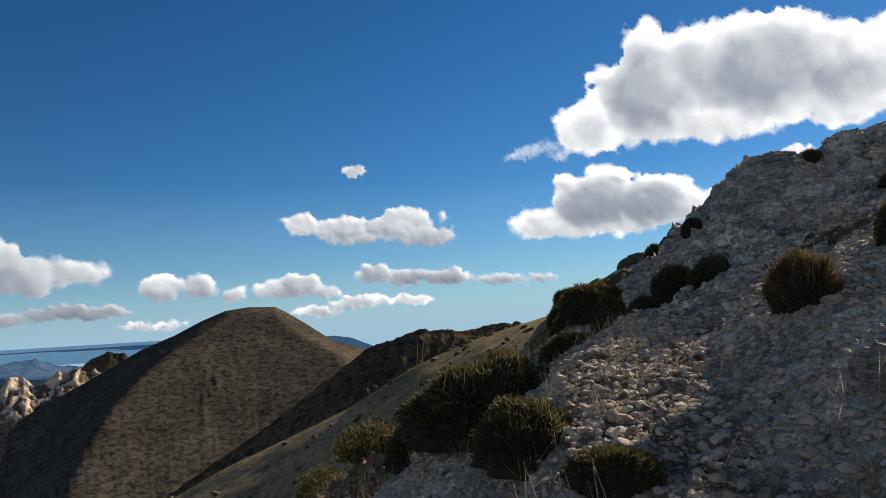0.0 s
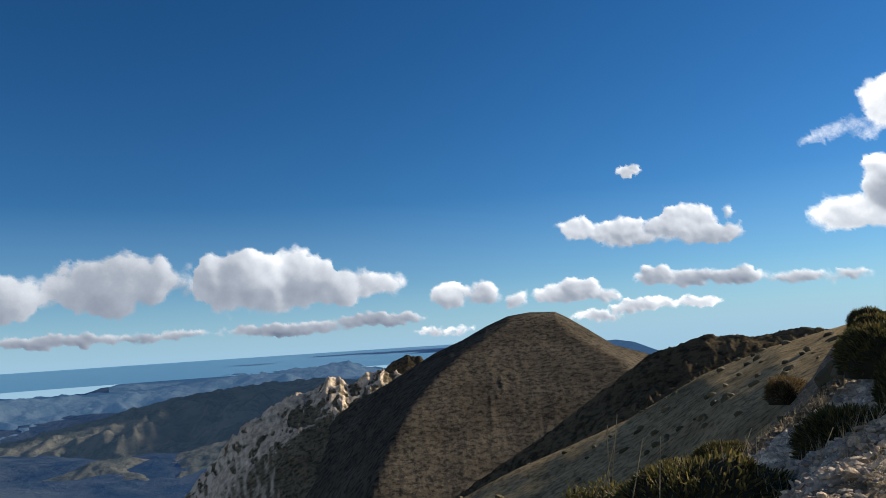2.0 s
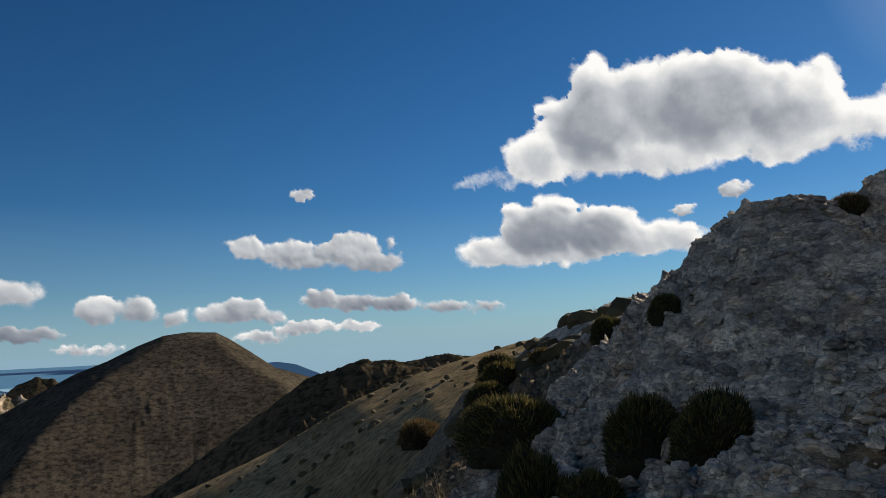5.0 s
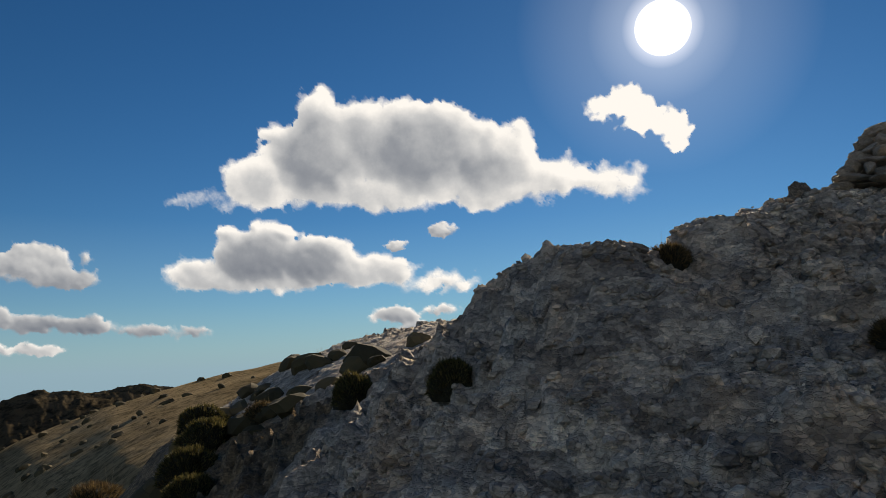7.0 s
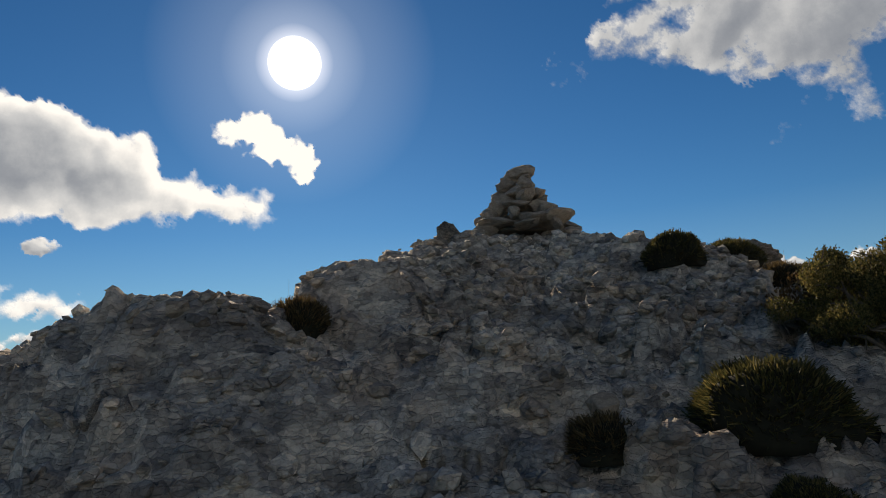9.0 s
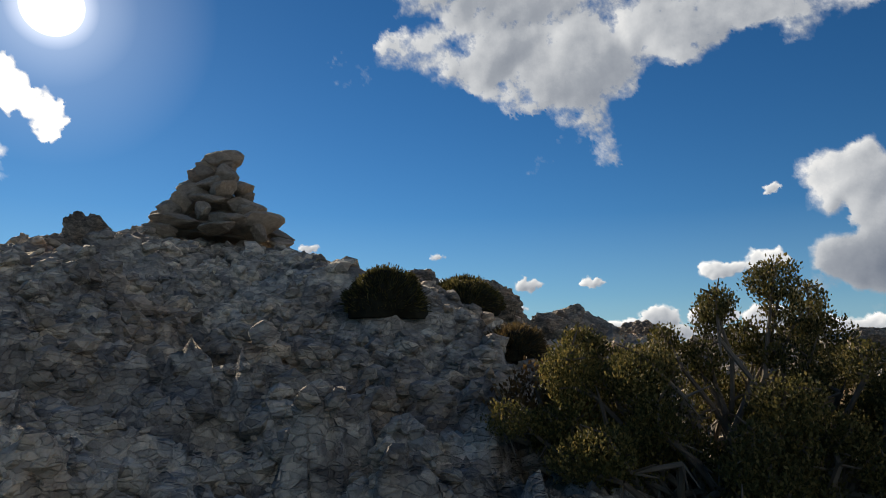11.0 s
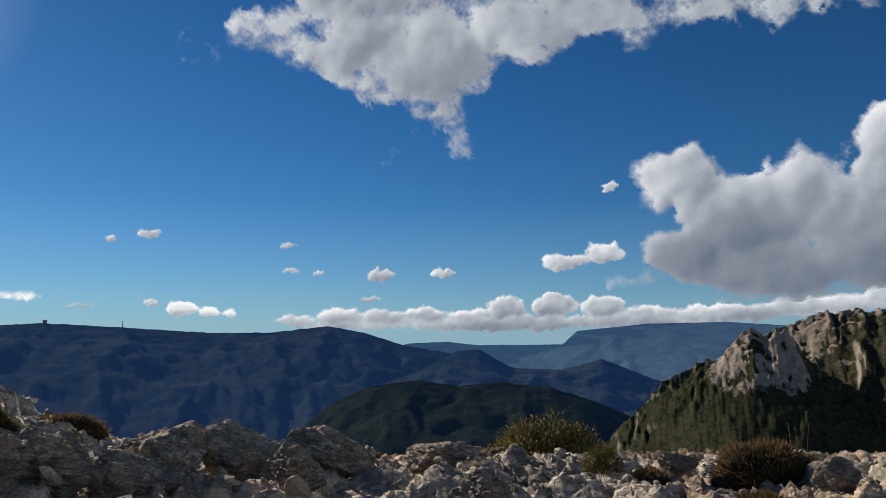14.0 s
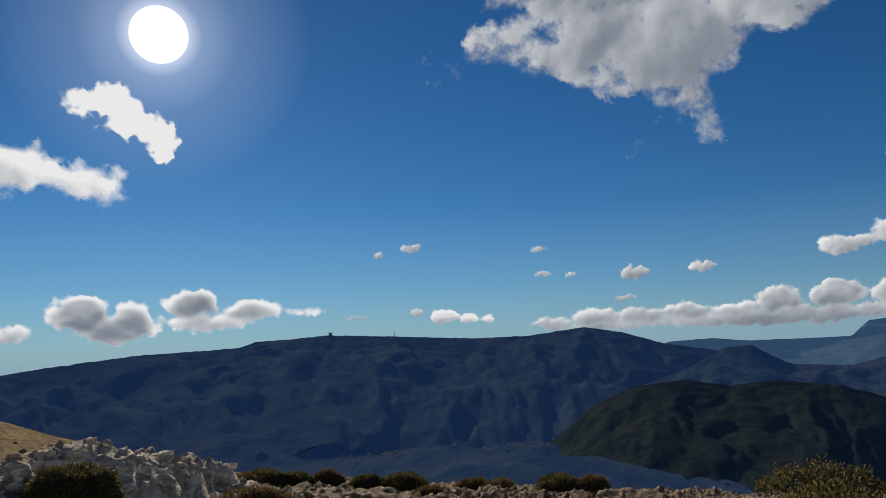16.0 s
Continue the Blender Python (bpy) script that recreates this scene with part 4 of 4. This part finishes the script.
SUMMIT = [("dome", 7.85, 9.42, 0.21, 0.25), ("dome", 9.42, 9.4, 0.27, 0.24), ("dry", 8.03, 8.79, 0.16, 0.16), ("dry", 9.9, 5.2, 0.27, 0.2), ("dry", 10.4, 5.68, 0.14, 0.12), ("dry", 11.54, 5.28, 0.30, 0.26),
          ("dry", 11.5, 6.03, 0.16, 0.15), ("dome", 9.95, 9.5, 0.24, 0.28), ("dome", 11.6, 10.1, 0.24, 0.14), ("dome", 10.99, 10.6, 0.26, 0.22), ("dry", 12.6, 10.6, 0.28, 0.22)]
EAST_SIDE = [("dry", 19.4, 16.2, 0.3, 0.3), ("dome", 19.65, 15.9, 0.5, 0.42), ("dome", 19.96, 15.4, 0.38, 0.4), ("dry", 20.3, 14.9, 0.3, 0.32), ("dome", 20.3, 14.1, 0.32, 0.34), ("dome", 20.4, 13.3, 0.45, 0.36), ("dry", 19.3, 12.3, 0.25, 0.24),
             ("dome", 17.1, 13.3, 0.24, 0.22), ("dry", 21.6, 12.4, 0.3, 0.3), ("dry", 21.4, 11.8, 0.34, 0.3), ("dome", 22.1, 10.8, 0.5, 0.42), ("dry", 22.2, 10.2, 0.35, 0.34), ("dry", 15.7, 8.7, 0.3, 0.18), ("dome", 15.5, 10.0, 0.24, 0.18)]
for k, (kind, x, y, r, h) in enumerate(TRAILSIDE + BELOW_FACE + SUMMIT + EAST_SIDE):
    label = "large domed spiny shrub with dry pale flower stalks" if kind == "stalked" else GREEN_LABEL if kind == "dome" else DRY_LABEL
    if kind == "dome" and x > 7:
        label = "dark spiny cushion shrub growing from limestone rock"
    set_shrub(kind, x, y, r, h, k, label)


# ---- leafy shrubs ----
def leafy_shrub(name, clumps, leaves, leaf, seed, leaf_mat, label):
    """A twiggy bush: stems from the root to each clump (x, y, z, radius), leaves round every clump."""
    rng = np.random.default_rng(seed)
    root = new(name)
    verts, faces = [], []
    for cx, cy, cz, cr in clumps:
        n = int(leaves * cr * cr)
        for _ in range(n):
            q = rng.normal(size=3)
            q = q / np.linalg.norm(q) * cr * rng.uniform(0.25, 1.0) ** 0.5 * (1 + 0.25 * math.sin(7 * q[0]) * math.cos(5 * q[2]))
            c = Vector((cx + q[0], cy + q[1], max(cz + q[2] * 0.85, 0.0)))
            way = Vector((q[0] * 0.6 + rng.normal() * 0.12, q[1] * 0.6 + rng.normal() * 0.12, abs(rng.normal()) * 0.18 + 0.06)).normalized()
            side = way.cross(Vector(rng.normal(size=3))).normalized()
            s = leaf * rng.uniform(0.6, 1.4)
            k = len(verts)
            verts += [c, c + way * s * 0.5 + side * s * 0.28, c + way * s, c + way * s * 0.5 - side * s * 0.28]
            faces.append((k, k + 1, k + 2, k + 3))
    triangles("foliage", verts, faces, leaf_mat, root)
    for cx, cy, cz, cr in clumps:
        bm = bmesh.new()
        start = Vector((cx * 0.35 + rng.normal() * 0.04, cy * 0.35 + rng.normal() * 0.04, -0.1))
        goal = Vector((cx, cy, cz + cr * 0.5))
        prev = start
        for j in range(1, 6):
            u = j / 5
            p = start.lerp(goal, u) + Vector(rng.normal(size=3)) * 0.035 * (1 if j < 5 else 0)
            r1, r2 = 0.016 * (1 - u * 0.8) + 0.003, 0.016 * (1 - (u + 0.2) * 0.8) + 0.004
            made = bmesh.ops.create_cone(bm, segments=6, radius1=r1, radius2=max(r2, 0.003), depth=(p - prev).length)
            bmesh.ops.transform(bm, verts=made["verts"], matrix=Matrix.Translation((p + prev) / 2) @ (p - prev).to_track_quat("Z", "Y").to_matrix().to_4x4())
            for _ in range(2):
                q = p + Vector(rng.normal(size=3)).normalized() * cr * 0.8
                made = bmesh.ops.create_cone(bm, segments=4, radius1=0.005, radius2=0.002, depth=(q - p).length)
                bmesh.ops.transform(bm, verts=made["verts"], matrix=Matrix.Translation((p + q) / 2) @ (q - p).to_track_quat("Z", "Y").to_matrix().to_4x4())
            prev = p
        part("branch", bm, BARK, root)
    return tagged(root, label, "shrub")


# clumps of the large bush by the way up, round its root
rng = np.random.default_rng(4)
clumps = [(0.05, 0.0, 0.62, 0.16), (0.08, -0.02, 0.46, 0.2), (0.0, 0.28, 0.5, 0.16), (-0.05, 0.55, 0.42, 0.2), (0.1, 0.62, 0.36, 0.15), (-0.1, -0.32, 0.38, 0.2), (0.1, -0.5, 0.33, 0.2), (-0.15, 0.3, 0.3, 0.22),
          (-0.2, -0.1, 0.26, 0.22), (-0.1, 0.6, 0.22, 0.16), (-0.25, 0.6, 0.14, 0.2), (-0.3, 0.15, 0.1, 0.2), (-0.25, -0.35, 0.15, 0.22), (0.3, 0.2, 0.3, 0.2), (0.3, -0.3, 0.3, 0.2), (0.2, 0.55, 0.4, 0.15)]
clumps = [(x + q[0] * r, y + q[1] * r, max(z + q[2] * r, 0.03), r * rng.uniform(0.3, 0.52)) for x, y, z, r in clumps for q in rng.normal(size=(7, 3)) * 0.5]
bush = leafy_shrub("juniper_bush", clumps, 170000, 0.0125, 9, LEAF, "dense olive-green juniper bush with grey twigs beside the rock")
bush.matrix_basis = place(6.95, 7.72, float(land(6.95, 7.72)) - 0.08, 1.0, 1.0, 1.0)
rusty = leafy_shrub("rusty_bush", [(0, 0, 0.2, 0.14), (0.05, 0.1, 0.12, 0.14), (-0.05, -0.1, 0.1, 0.12)], 26000, 0.02, 19, RUSTY, "small reddish-brown bush beside the juniper")
rusty.matrix_basis = place(7.0, 8.5, float(land(7.0, 8.5)) - 0.03, 1, 1, 1)
small_clumps = [(0.0, 0.0, 0.35, 0.42), (0.5, 0.1, 0.25, 0.36), (-0.5, -0.05, 0.28, 0.38), (0.1, 0.45, 0.22, 0.35), (-0.2, -0.45, 0.2, 0.34), (0.75, -0.2, 0.12, 0.25), (-0.8, 0.2, 0.12, 0.25)]
LEAFY_LABEL = "rounded leafy green bush on the dry hillside"
first = leafy_shrub("leafy_bush", small_clumps, 7000, 0.06, 29, LEAF, LEAFY_LABEL)
first.matrix_basis = place(-1.3, 12.4, float(land(-1.3, 12.4)), 0.75, 0.75, 1.0)
tagged(first, group="leafy bushes")
for x, y, r, h in ((25.1, 6.1, 1.25, 1.1), (15.0, 6.4, 0.62, 0.75), (-2.6, 14.5, 0.7, 0.8), (-2.2, 11.0, 0.4, 0.5), (11.63, 6.3, 0.13, 0.28)):
    copy_thing(first, place(x, y, float(land(x, y)) - 0.03, r, r, h, 40 * x) @ Matrix.Diagonal([1 / q for q in first.scale] + [1]))

# ---- loose rocks ----
def rock_bmesh(seed, subdivisions, planes=9, rough=0.0):
    """A broken stone of radius about 1, cut by random planes."""
    rng = np.random.default_rng(seed)
    bm = bmesh.new()
    bmesh.ops.create_icosphere(bm, subdivisions=subdivisions, radius=1.0)
    cuts = [(Vector(rng.normal(size=3)).normalized(), rng.uniform(0.5, 0.82)) for _ in range(planes)]
    for v in bm.verts:
        d = v.co.normalized()
        reach = min([1.0] + [c / d.dot(n) for n, c in cuts if d.dot(n) > 1e-3])
        v.co = d * reach * (1 + rough * noise.noise(d * 5 + Vector((seed, 0, 0))) + rough * 0.7 * noise.noise(d * 12 + Vector((0, seed, 0))) + rough * 0.5 * noise.noise(d * 27 + Vector((0, 0, seed))))
    return bm


m, t, bsdf = material("loose_stone")
v = object_coords(t)
base = ramp(t, noise_fac(t, v, 3.0, 6, 0.65), [(0.3, (0.31, 0.27, 0.225)), (0.5, (0.47, 0.41, 0.34)), (0.7, (0.62, 0.54, 0.445))])
geo = t.nodes.new("ShaderNodeNewGeometry")
base = mix(t, 0.85, base, ramp(t, geo.outputs["Random Per Island"], [(0.0, (0.35, 0.34, 0.33)), (0.5, (0.75, 0.73, 0.7)), (1.0, (1.15, 1.02, 0.85))]), "MULTIPLY")
t.links.new(shade_variation(t, base), bsdf.inputs["Base Color"])
bsdf.inputs["Roughness"].default_value = 0.9
bsdf.inputs["Specular IOR Level"].default_value = 0.25
bump(t, bsdf, noise_fac(t, v, 18, 8, 0.7), 0.7, 0.04)
STONE = m

# boulders that stand clear of the bedrock
BOULDERS = [(8.05, 11.4, 0.15, 0.12, 0.10), (7.75, 11.25, 0.13, 0.12, 0.12), (10.37, 8.8, 0.30, 0.24, 0.24), (9.78, 9.25, 0.26, 0.22, 0.2), (10.95, 8.2, 0.34, 0.28, 0.17), (10.26, 7.05, 0.2, 0.22, 0.16),
            (8.75, 6.92, 0.22, 0.17, 0.15), (11.0, 5.1, 0.16, 0.14, 0.14), (10.0, 9.9, 0.3, 0.25, 0.22), (9.5, 6.4, 0.18, 0.16, 0.12),
            (10.2, 9.3, 0.36, 0.32, 0.28), (10.75, 8.95, 0.42, 0.36, 0.33), (11.15, 8.55, 0.36, 0.3, 0.25), (11.6, 8.1, 0.4, 0.32, 0.2), (11.9, 7.4, 0.42, 0.34, 0.17),
            (11.7, 5.8, 0.15, 0.14, 0.1), (4.95, 16.0, 0.22, 0.18, 0.16), (2.1, 3.6, 0.22, 0.17, 0.14), (2.6, 3.9, 0.26, 0.2, 0.14), (1.5, 5.0, 0.16, 0.12, 0.1)]
for k, (x, y, a, b, c) in enumerate(BOULDERS):
    ob = part("boulder", rock_bmesh(300 + k, 5 if k < 17 else 4, 16, 0.13), LIMESTONE)
    ob.matrix_basis = place(x, y, float(land(x, y)) + 0.35 * c, a, b, c, 53 * k, 8 * math.sin(k), 8 * math.cos(k))
    tagged(ob, "weathered grey limestone boulder bedded in broken rock", "boulder", "limestone boulders")

# ---- a red and white waymark painted on a stone of the crest ----
waymark = tagged(part("waymark_stone", rock_bmesh(480, 4, 10, 0.08), LIMESTONE), "limestone block with a red and white painted waymark", "waymark")
waymark.matrix_basis = place(4.62, 11.1, surface(4.62, 11.1) - 0.01, 0.13, 0.12, 0.11, 20)
for name, colour, dx in (("red_mark", (0.42, 0.07, 0.05), -0.32), ("white_mark", (0.75, 0.73, 0.7), 0.3)):
    m, t, bsdf = material(name)
    t.links.new(ramp(t, noise_fac(t, object_coords(t), 9), [(0.3, tuple(c * 0.6 for c in colour)), (0.55, colour)]), bsdf.inputs["Base Color"])
    bsdf.inputs["Roughness"].default_value = 0.7
    bm = bmesh.new()
    bmesh.ops.create_cube(bm, size=1.0)
    bm.transform(Matrix.Translation((dx, -0.78, 0.25)) @ Matrix.Diagonal((0.42, 0.1, 0.32, 1)))
    bmesh.ops.bevel(bm, geom=bm.edges[:], offset=0.04, segments=2, affect="EDGES")
    part(name, bm, m, waymark)

# ---- the cairn on the summit ----
cairn = tagged(new("cairn"), "pointed cairn of stacked flat limestone slabs on the summit", "cairn")
cairn.location = (9.12, 11.28, 4.76)
slabs = [rock_bmesh(500 + k, 3, 14, 0.09) for k in range(7)]
slab_meshes = []
for bm in slabs:
    me = bpy.data.meshes.new("slab")
    bm.to_mesh(me)
    bm.free()
    me.materials.append(STONE)
    slab_meshes.append(me)
rng = np.random.default_rng(8)
for level in range(9):
    z = 0.02 + level * 0.083
    reach = (0.50, 0.42, 0.34, 0.27, 0.22, 0.18, 0.14, 0.09, 0.03)[level]
    count = (10, 9, 7, 6, 5, 5, 3, 2, 1)[level]
    for k in range(count):
        a = 6.283 * (k + 0.5 * (level % 2)) / count + rng.normal() * 0.15
        slab = new("slab", slab_meshes[rng.integers(len(slab_meshes))])
        slab.parent = cairn
        s = rng.uniform(0.08, 0.2) * (1.1 if level < 6 else 0.85)
        slab.matrix_basis = place(math.cos(a) * reach + 0.05 * (level > 3), math.sin(a) * reach, z + rng.normal() * 0.008, s, s * rng.uniform(0.6, 0.85), rng.uniform(0.05, 0.10), math.degrees(a) + rng.uniform(-80, 80),
                                  rng.normal() * 13, rng.normal() * 13)
    if level < 6:
        core = new("slab", slab_meshes[level % 7])
        core.parent = cairn
        core.matrix_basis = place(0.02, 0, z, reach * 0.8, reach * 0.7, 0.07, 70 * level)

# ---- scrub, grass and stones on the slopes round about ----
def scatter_blobs(name, spots, mat, label, category, subdivisions, seed, flat=0.7, planes=0):
    rng = np.random.default_rng(seed)
    shapes = []
    for k in range(6):
        bm = rock_bmesh(seed + k, subdivisions, planes, 0.0 if planes else 0.35)
        bm.verts.ensure_lookup_table()
        shapes.append((np.array([v.co[:] for v in bm.verts]), np.array([[v.index for v in f.verts] for f in bm.faces])))
        bm.free()
    verts, faces, count = [], [], 0
    for x, y, z, s in spots:
        co, fa = shapes[rng.integers(6)]
        a = rng.uniform(0, 6.283)
        stretch = rng.uniform(0.7, 1.3, 2)
        ca, sa = math.cos(a), math.sin(a)
        px, py = co[:, 0] * s * stretch[0], co[:, 1] * s * stretch[1]
        tilt = rng.normal() * 0.25
        verts.append(np.stack([x + px * ca - py * sa, y + px * sa + py * ca, z + co[:, 2] * s * flat + px * tilt], 1))
        faces.append(fa + count)
        count += len(co)
    co, fa = np.concatenate(verts), np.concatenate(faces)
    me = bpy.data.meshes.new(name)
    me.from_pydata(co.tolist(), [], fa.tolist())
    me.materials.append(mat)
    return tagged(new(name, me), label, category, kind="stuff")


rng = np.random.default_rng(31)
spots = []
while len(spots) < 420:
    a, r = rng.uniform(-40, 40), math.exp(rng.uniform(math.log(17), math.log(150)))
    x, y = EYE.x - math.sin(radians(a)) * r, EYE.y + math.cos(radians(a)) * r
    dense = 0.5 + 0.9 * float(fbm(np.array([x / 14]), np.array([y / 14]), 3, 91)[0])
    if rng.uniform() < dense * (1.0 if a > -4 and r > 70 else 0.22):
        spots.append((x, y, float(slope_height(np.array([a]), np.array([r]))[0]), rng.uniform(0.15, 0.45) * (1 + r / 160)))
for _ in range(170):
    x, y = rng.uniform(1.5, 7.5), rng.uniform(15.5, 34)
    if fbm(np.array([x / 3]), np.array([y / 3]), 3, 97)[0] > -0.12:
        a, r = math.degrees(math.atan2(EYE.x - x, y - EYE.y)), math.hypot(x - EYE.x, y - EYE.y)
        z = max(surface(x, y) if y < 23.5 else -99.0, float(slope_height(np.array([a]), np.array([r]))[0]))
        spots.append((x, y, z, rng.uniform(0.12, 0.42)))
SCRUB_LEAF = plant_material("scrub", ((0.045, 0.042, 0.025), (0.09, 0.08, 0.045), (0.15, 0.12, 0.07)), 0.8, 0.9)
scatter_blobs("scrub", spots, SCRUB_LEAF, "dark low scrub dotted over the dry hillside", "scrub", 2, 40)

# stones lying on the scree and between the ribs of rock
xs = np.concatenate([rng.uniform(-0.5, 4.8, 44000), rng.uniform(-4, 13, 16000)])
ys = np.concatenate([rng.uniform(0.6, 10, 44000), rng.uniform(0.5, 15, 16000)])
kept = rng.uniform(size=len(xs)) < np.where(rockiness(xs, ys) < 0.4, 1.0, 0.22)
xs, ys = xs[kept], ys[kept]
sizes = 0.008 + 0.045 * rng.uniform(size=len(xs)) ** 5
zs = ground_height(xs, ys)
scatter_blobs("scree", list(zip(xs, ys, zs + 0.25 * sizes, sizes)), STONE, "small angular limestone rubble", "scree", 1, 60, 0.6, 7)

# angular fragments still bedded in the weathered rock of the face and the summit
xs = np.concatenate([rng.uniform(2.2, 9.5, 26000), rng.uniform(7.0, 14.0, 16000)])
ys = np.concatenate([rng.uniform(7.6, 12.5, 26000), rng.uniform(3.5, 12.5, 16000)])
kept = (rockiness(xs, ys) > 0.35) & (fbm(xs * 1.3, ys * 1.3, 3, 140) + 0.35 * rng.normal(size=len(xs)) > -0.12)
for kind, x, y, r, h in BELOW_FACE + SUMMIT:
    kept &= np.hypot(xs - x, ys - y) > r * 1.15
xs, ys = xs[kept], ys[kept]
sizes = 0.014 + 0.08 * rng.uniform(size=len(xs)) ** 3.5
zs = ground_height(xs, ys)
scatter_blobs("bedrock_rubble", list(zip(xs, ys, zs - 0.1 * sizes, sizes)), LIMESTONE, "angular grey limestone fragments bedded in the rock face", "rubble", 1, 160, 0.75, 6)

# dry grass
spots = []
verts, faces = [], []
for _ in range(900):
    if rng.uniform() < 0.75:
        x, y = rng.uniform(-3.5, 2.0), rng.uniform(3.0, 17)
    else:
        x, y = rng.uniform(-2, 11), rng.uniform(2, 24)
    if x > 2.2 and float(rockiness(np.array(x), np.array(y))) > 0.4:
        continue
    z = float(land(x, y))
    for _ in range(rng.integers(5, 14)):
        p = Vector((x + rng.normal() * 0.05, y + rng.normal() * 0.05, z - 0.02))
        q = p + Vector((rng.normal() * 0.06, rng.normal() * 0.06, rng.uniform(0.08, 0.26)))
        w = Vector((rng.normal(), rng.normal(), 0)).normalized() * 0.003
        k = len(verts)
        verts += [p - w, p + w, q]
        faces.append((k, k + 1, k + 2))
tagged(triangles("dry_grass", verts, faces, STALK), "thin tufts of dry straw-coloured grass", "grass", kind="stuff")

# ---- far signs of people: a village in the valley, a mast and a hut on the skyline ----
m, t, bsdf = material("whitewash")
t.links.new(ramp(t, noise_fac(t, object_coords(t), 0.1), [(0.3, (0.3, 0.27, 0.24)), (0.7, (0.5, 0.47, 0.43))]), bsdf.inputs["Base Color"])
bsdf.inputs["Roughness"].default_value = 0.9
WHITEWASH = m
verts, faces = [], []
for _ in range(110):
    u = rng.uniform()
    a = -55 - 22 * u + rng.normal() * 2.5
    r = 1750 + 90 * rng.normal() + 500 * (rng.uniform() < 0.2)
    x, y = EYE.x - math.sin(radians(a)) * r, EYE.y + math.cos(radians(a)) * r
    z = float(slope_height(np.array([a]), np.array([r]))[0])
    w, d, h, k = rng.uniform(1.5, 4), rng.uniform(1.5, 3), rng.uniform(1.5, 3), len(verts)
    verts += [(x + sx * w, y + sy * d, z + sz) for sz in (-3, h) for sx, sy in ((-1, -1), (1, -1), (1, 1), (-1, 1))] + [(x - w, y, z + h + 2), (x + w, y, z + h + 2)]
    faces += [(k + i, k + (i + 1) % 4, k + 4 + (i + 1) % 4, k + 4 + i) for i in range(4)] + [(k + 4, k + 5, k + 9, k + 8), (k + 6, k + 7, k + 8, k + 9), (k + 5, k + 6, k + 9), (k + 7, k + 4, k + 8)]
tagged(triangles("village", verts, faces, WHITEWASH), "pale houses of a village far down in the valley", "village", kind="stuff")

m, t, bsdf = material("grey_steel")
bsdf.inputs["Base Color"].default_value = (0.2, 0.2, 0.21, 1)
bsdf.inputs["Metallic"].default_value = 0.6
bsdf.inputs["Roughness"].default_value = 0.5
mast = tagged(new("radio_mast"), "thin radio mast on the far ridge", "mast")
way = toward(-62.3, 1.55) * 3290
mast.location = EYE + way
for name, r1, r2, z0, z1 in (("lower_mast", 2.2, 1.6, -12, 16), ("upper_mast", 1.4, 0.8, 16, 34)):
    bm = bmesh.new()
    bmesh.ops.create_cone(bm, cap_ends=True, segments=8, radius1=r1, radius2=r2, depth=z1 - z0)
    bm.transform(Matrix.Translation((0, 0, (z0 + z1) / 2)))
    part(name, bm, m, mast)
hut = tagged(new("summit_hut"), "small flat building on the far ridge", "building")
hut.location = EYE + toward(-57.4, 1.9) * 3290
for name, w, h, z in (("wall", 11, 14, 0), ("roof", 13, 2, 14)):
    bm = bmesh.new()
    bmesh.ops.create_cube(bm, size=1.0)
    bm.transform(Matrix.Translation((0, 0, z + h / 2 - 4)) @ Matrix.Diagonal((w, w, h, 1)))
    part(name, bm, m, hut)

# ---- the stones nearest the trail, one by one ----
stone_meshes = []
for k in range(8):
    bm = rock_bmesh(700 + k, 2, 6, 0.12)
    me = bpy.data.meshes.new("stone")
    bm.to_mesh(me)
    bm.free()
    me.materials.append(STONE)
    stone_meshes.append(me)
for k in range(300):
    x = rng.uniform(0.3, 3.4) if k < 190 else rng.uniform(5.5, 11.5)
    y = rng.uniform(1.8, 8.5) if k < 190 else rng.uniform(5.0, 9.5)
    s = 0.022 + 0.075 * rng.uniform() ** 3
    stone = new("stone", stone_meshes[k % 8])
    stone.parent = ground
    stone.matrix_basis = place(x, y, surface(x, y) + 0.15 * s, s, s * rng.uniform(0.6, 1.0), s * rng.uniform(0.4, 0.75), rng.uniform(0, 360), rng.normal() * 14, rng.normal() * 14)
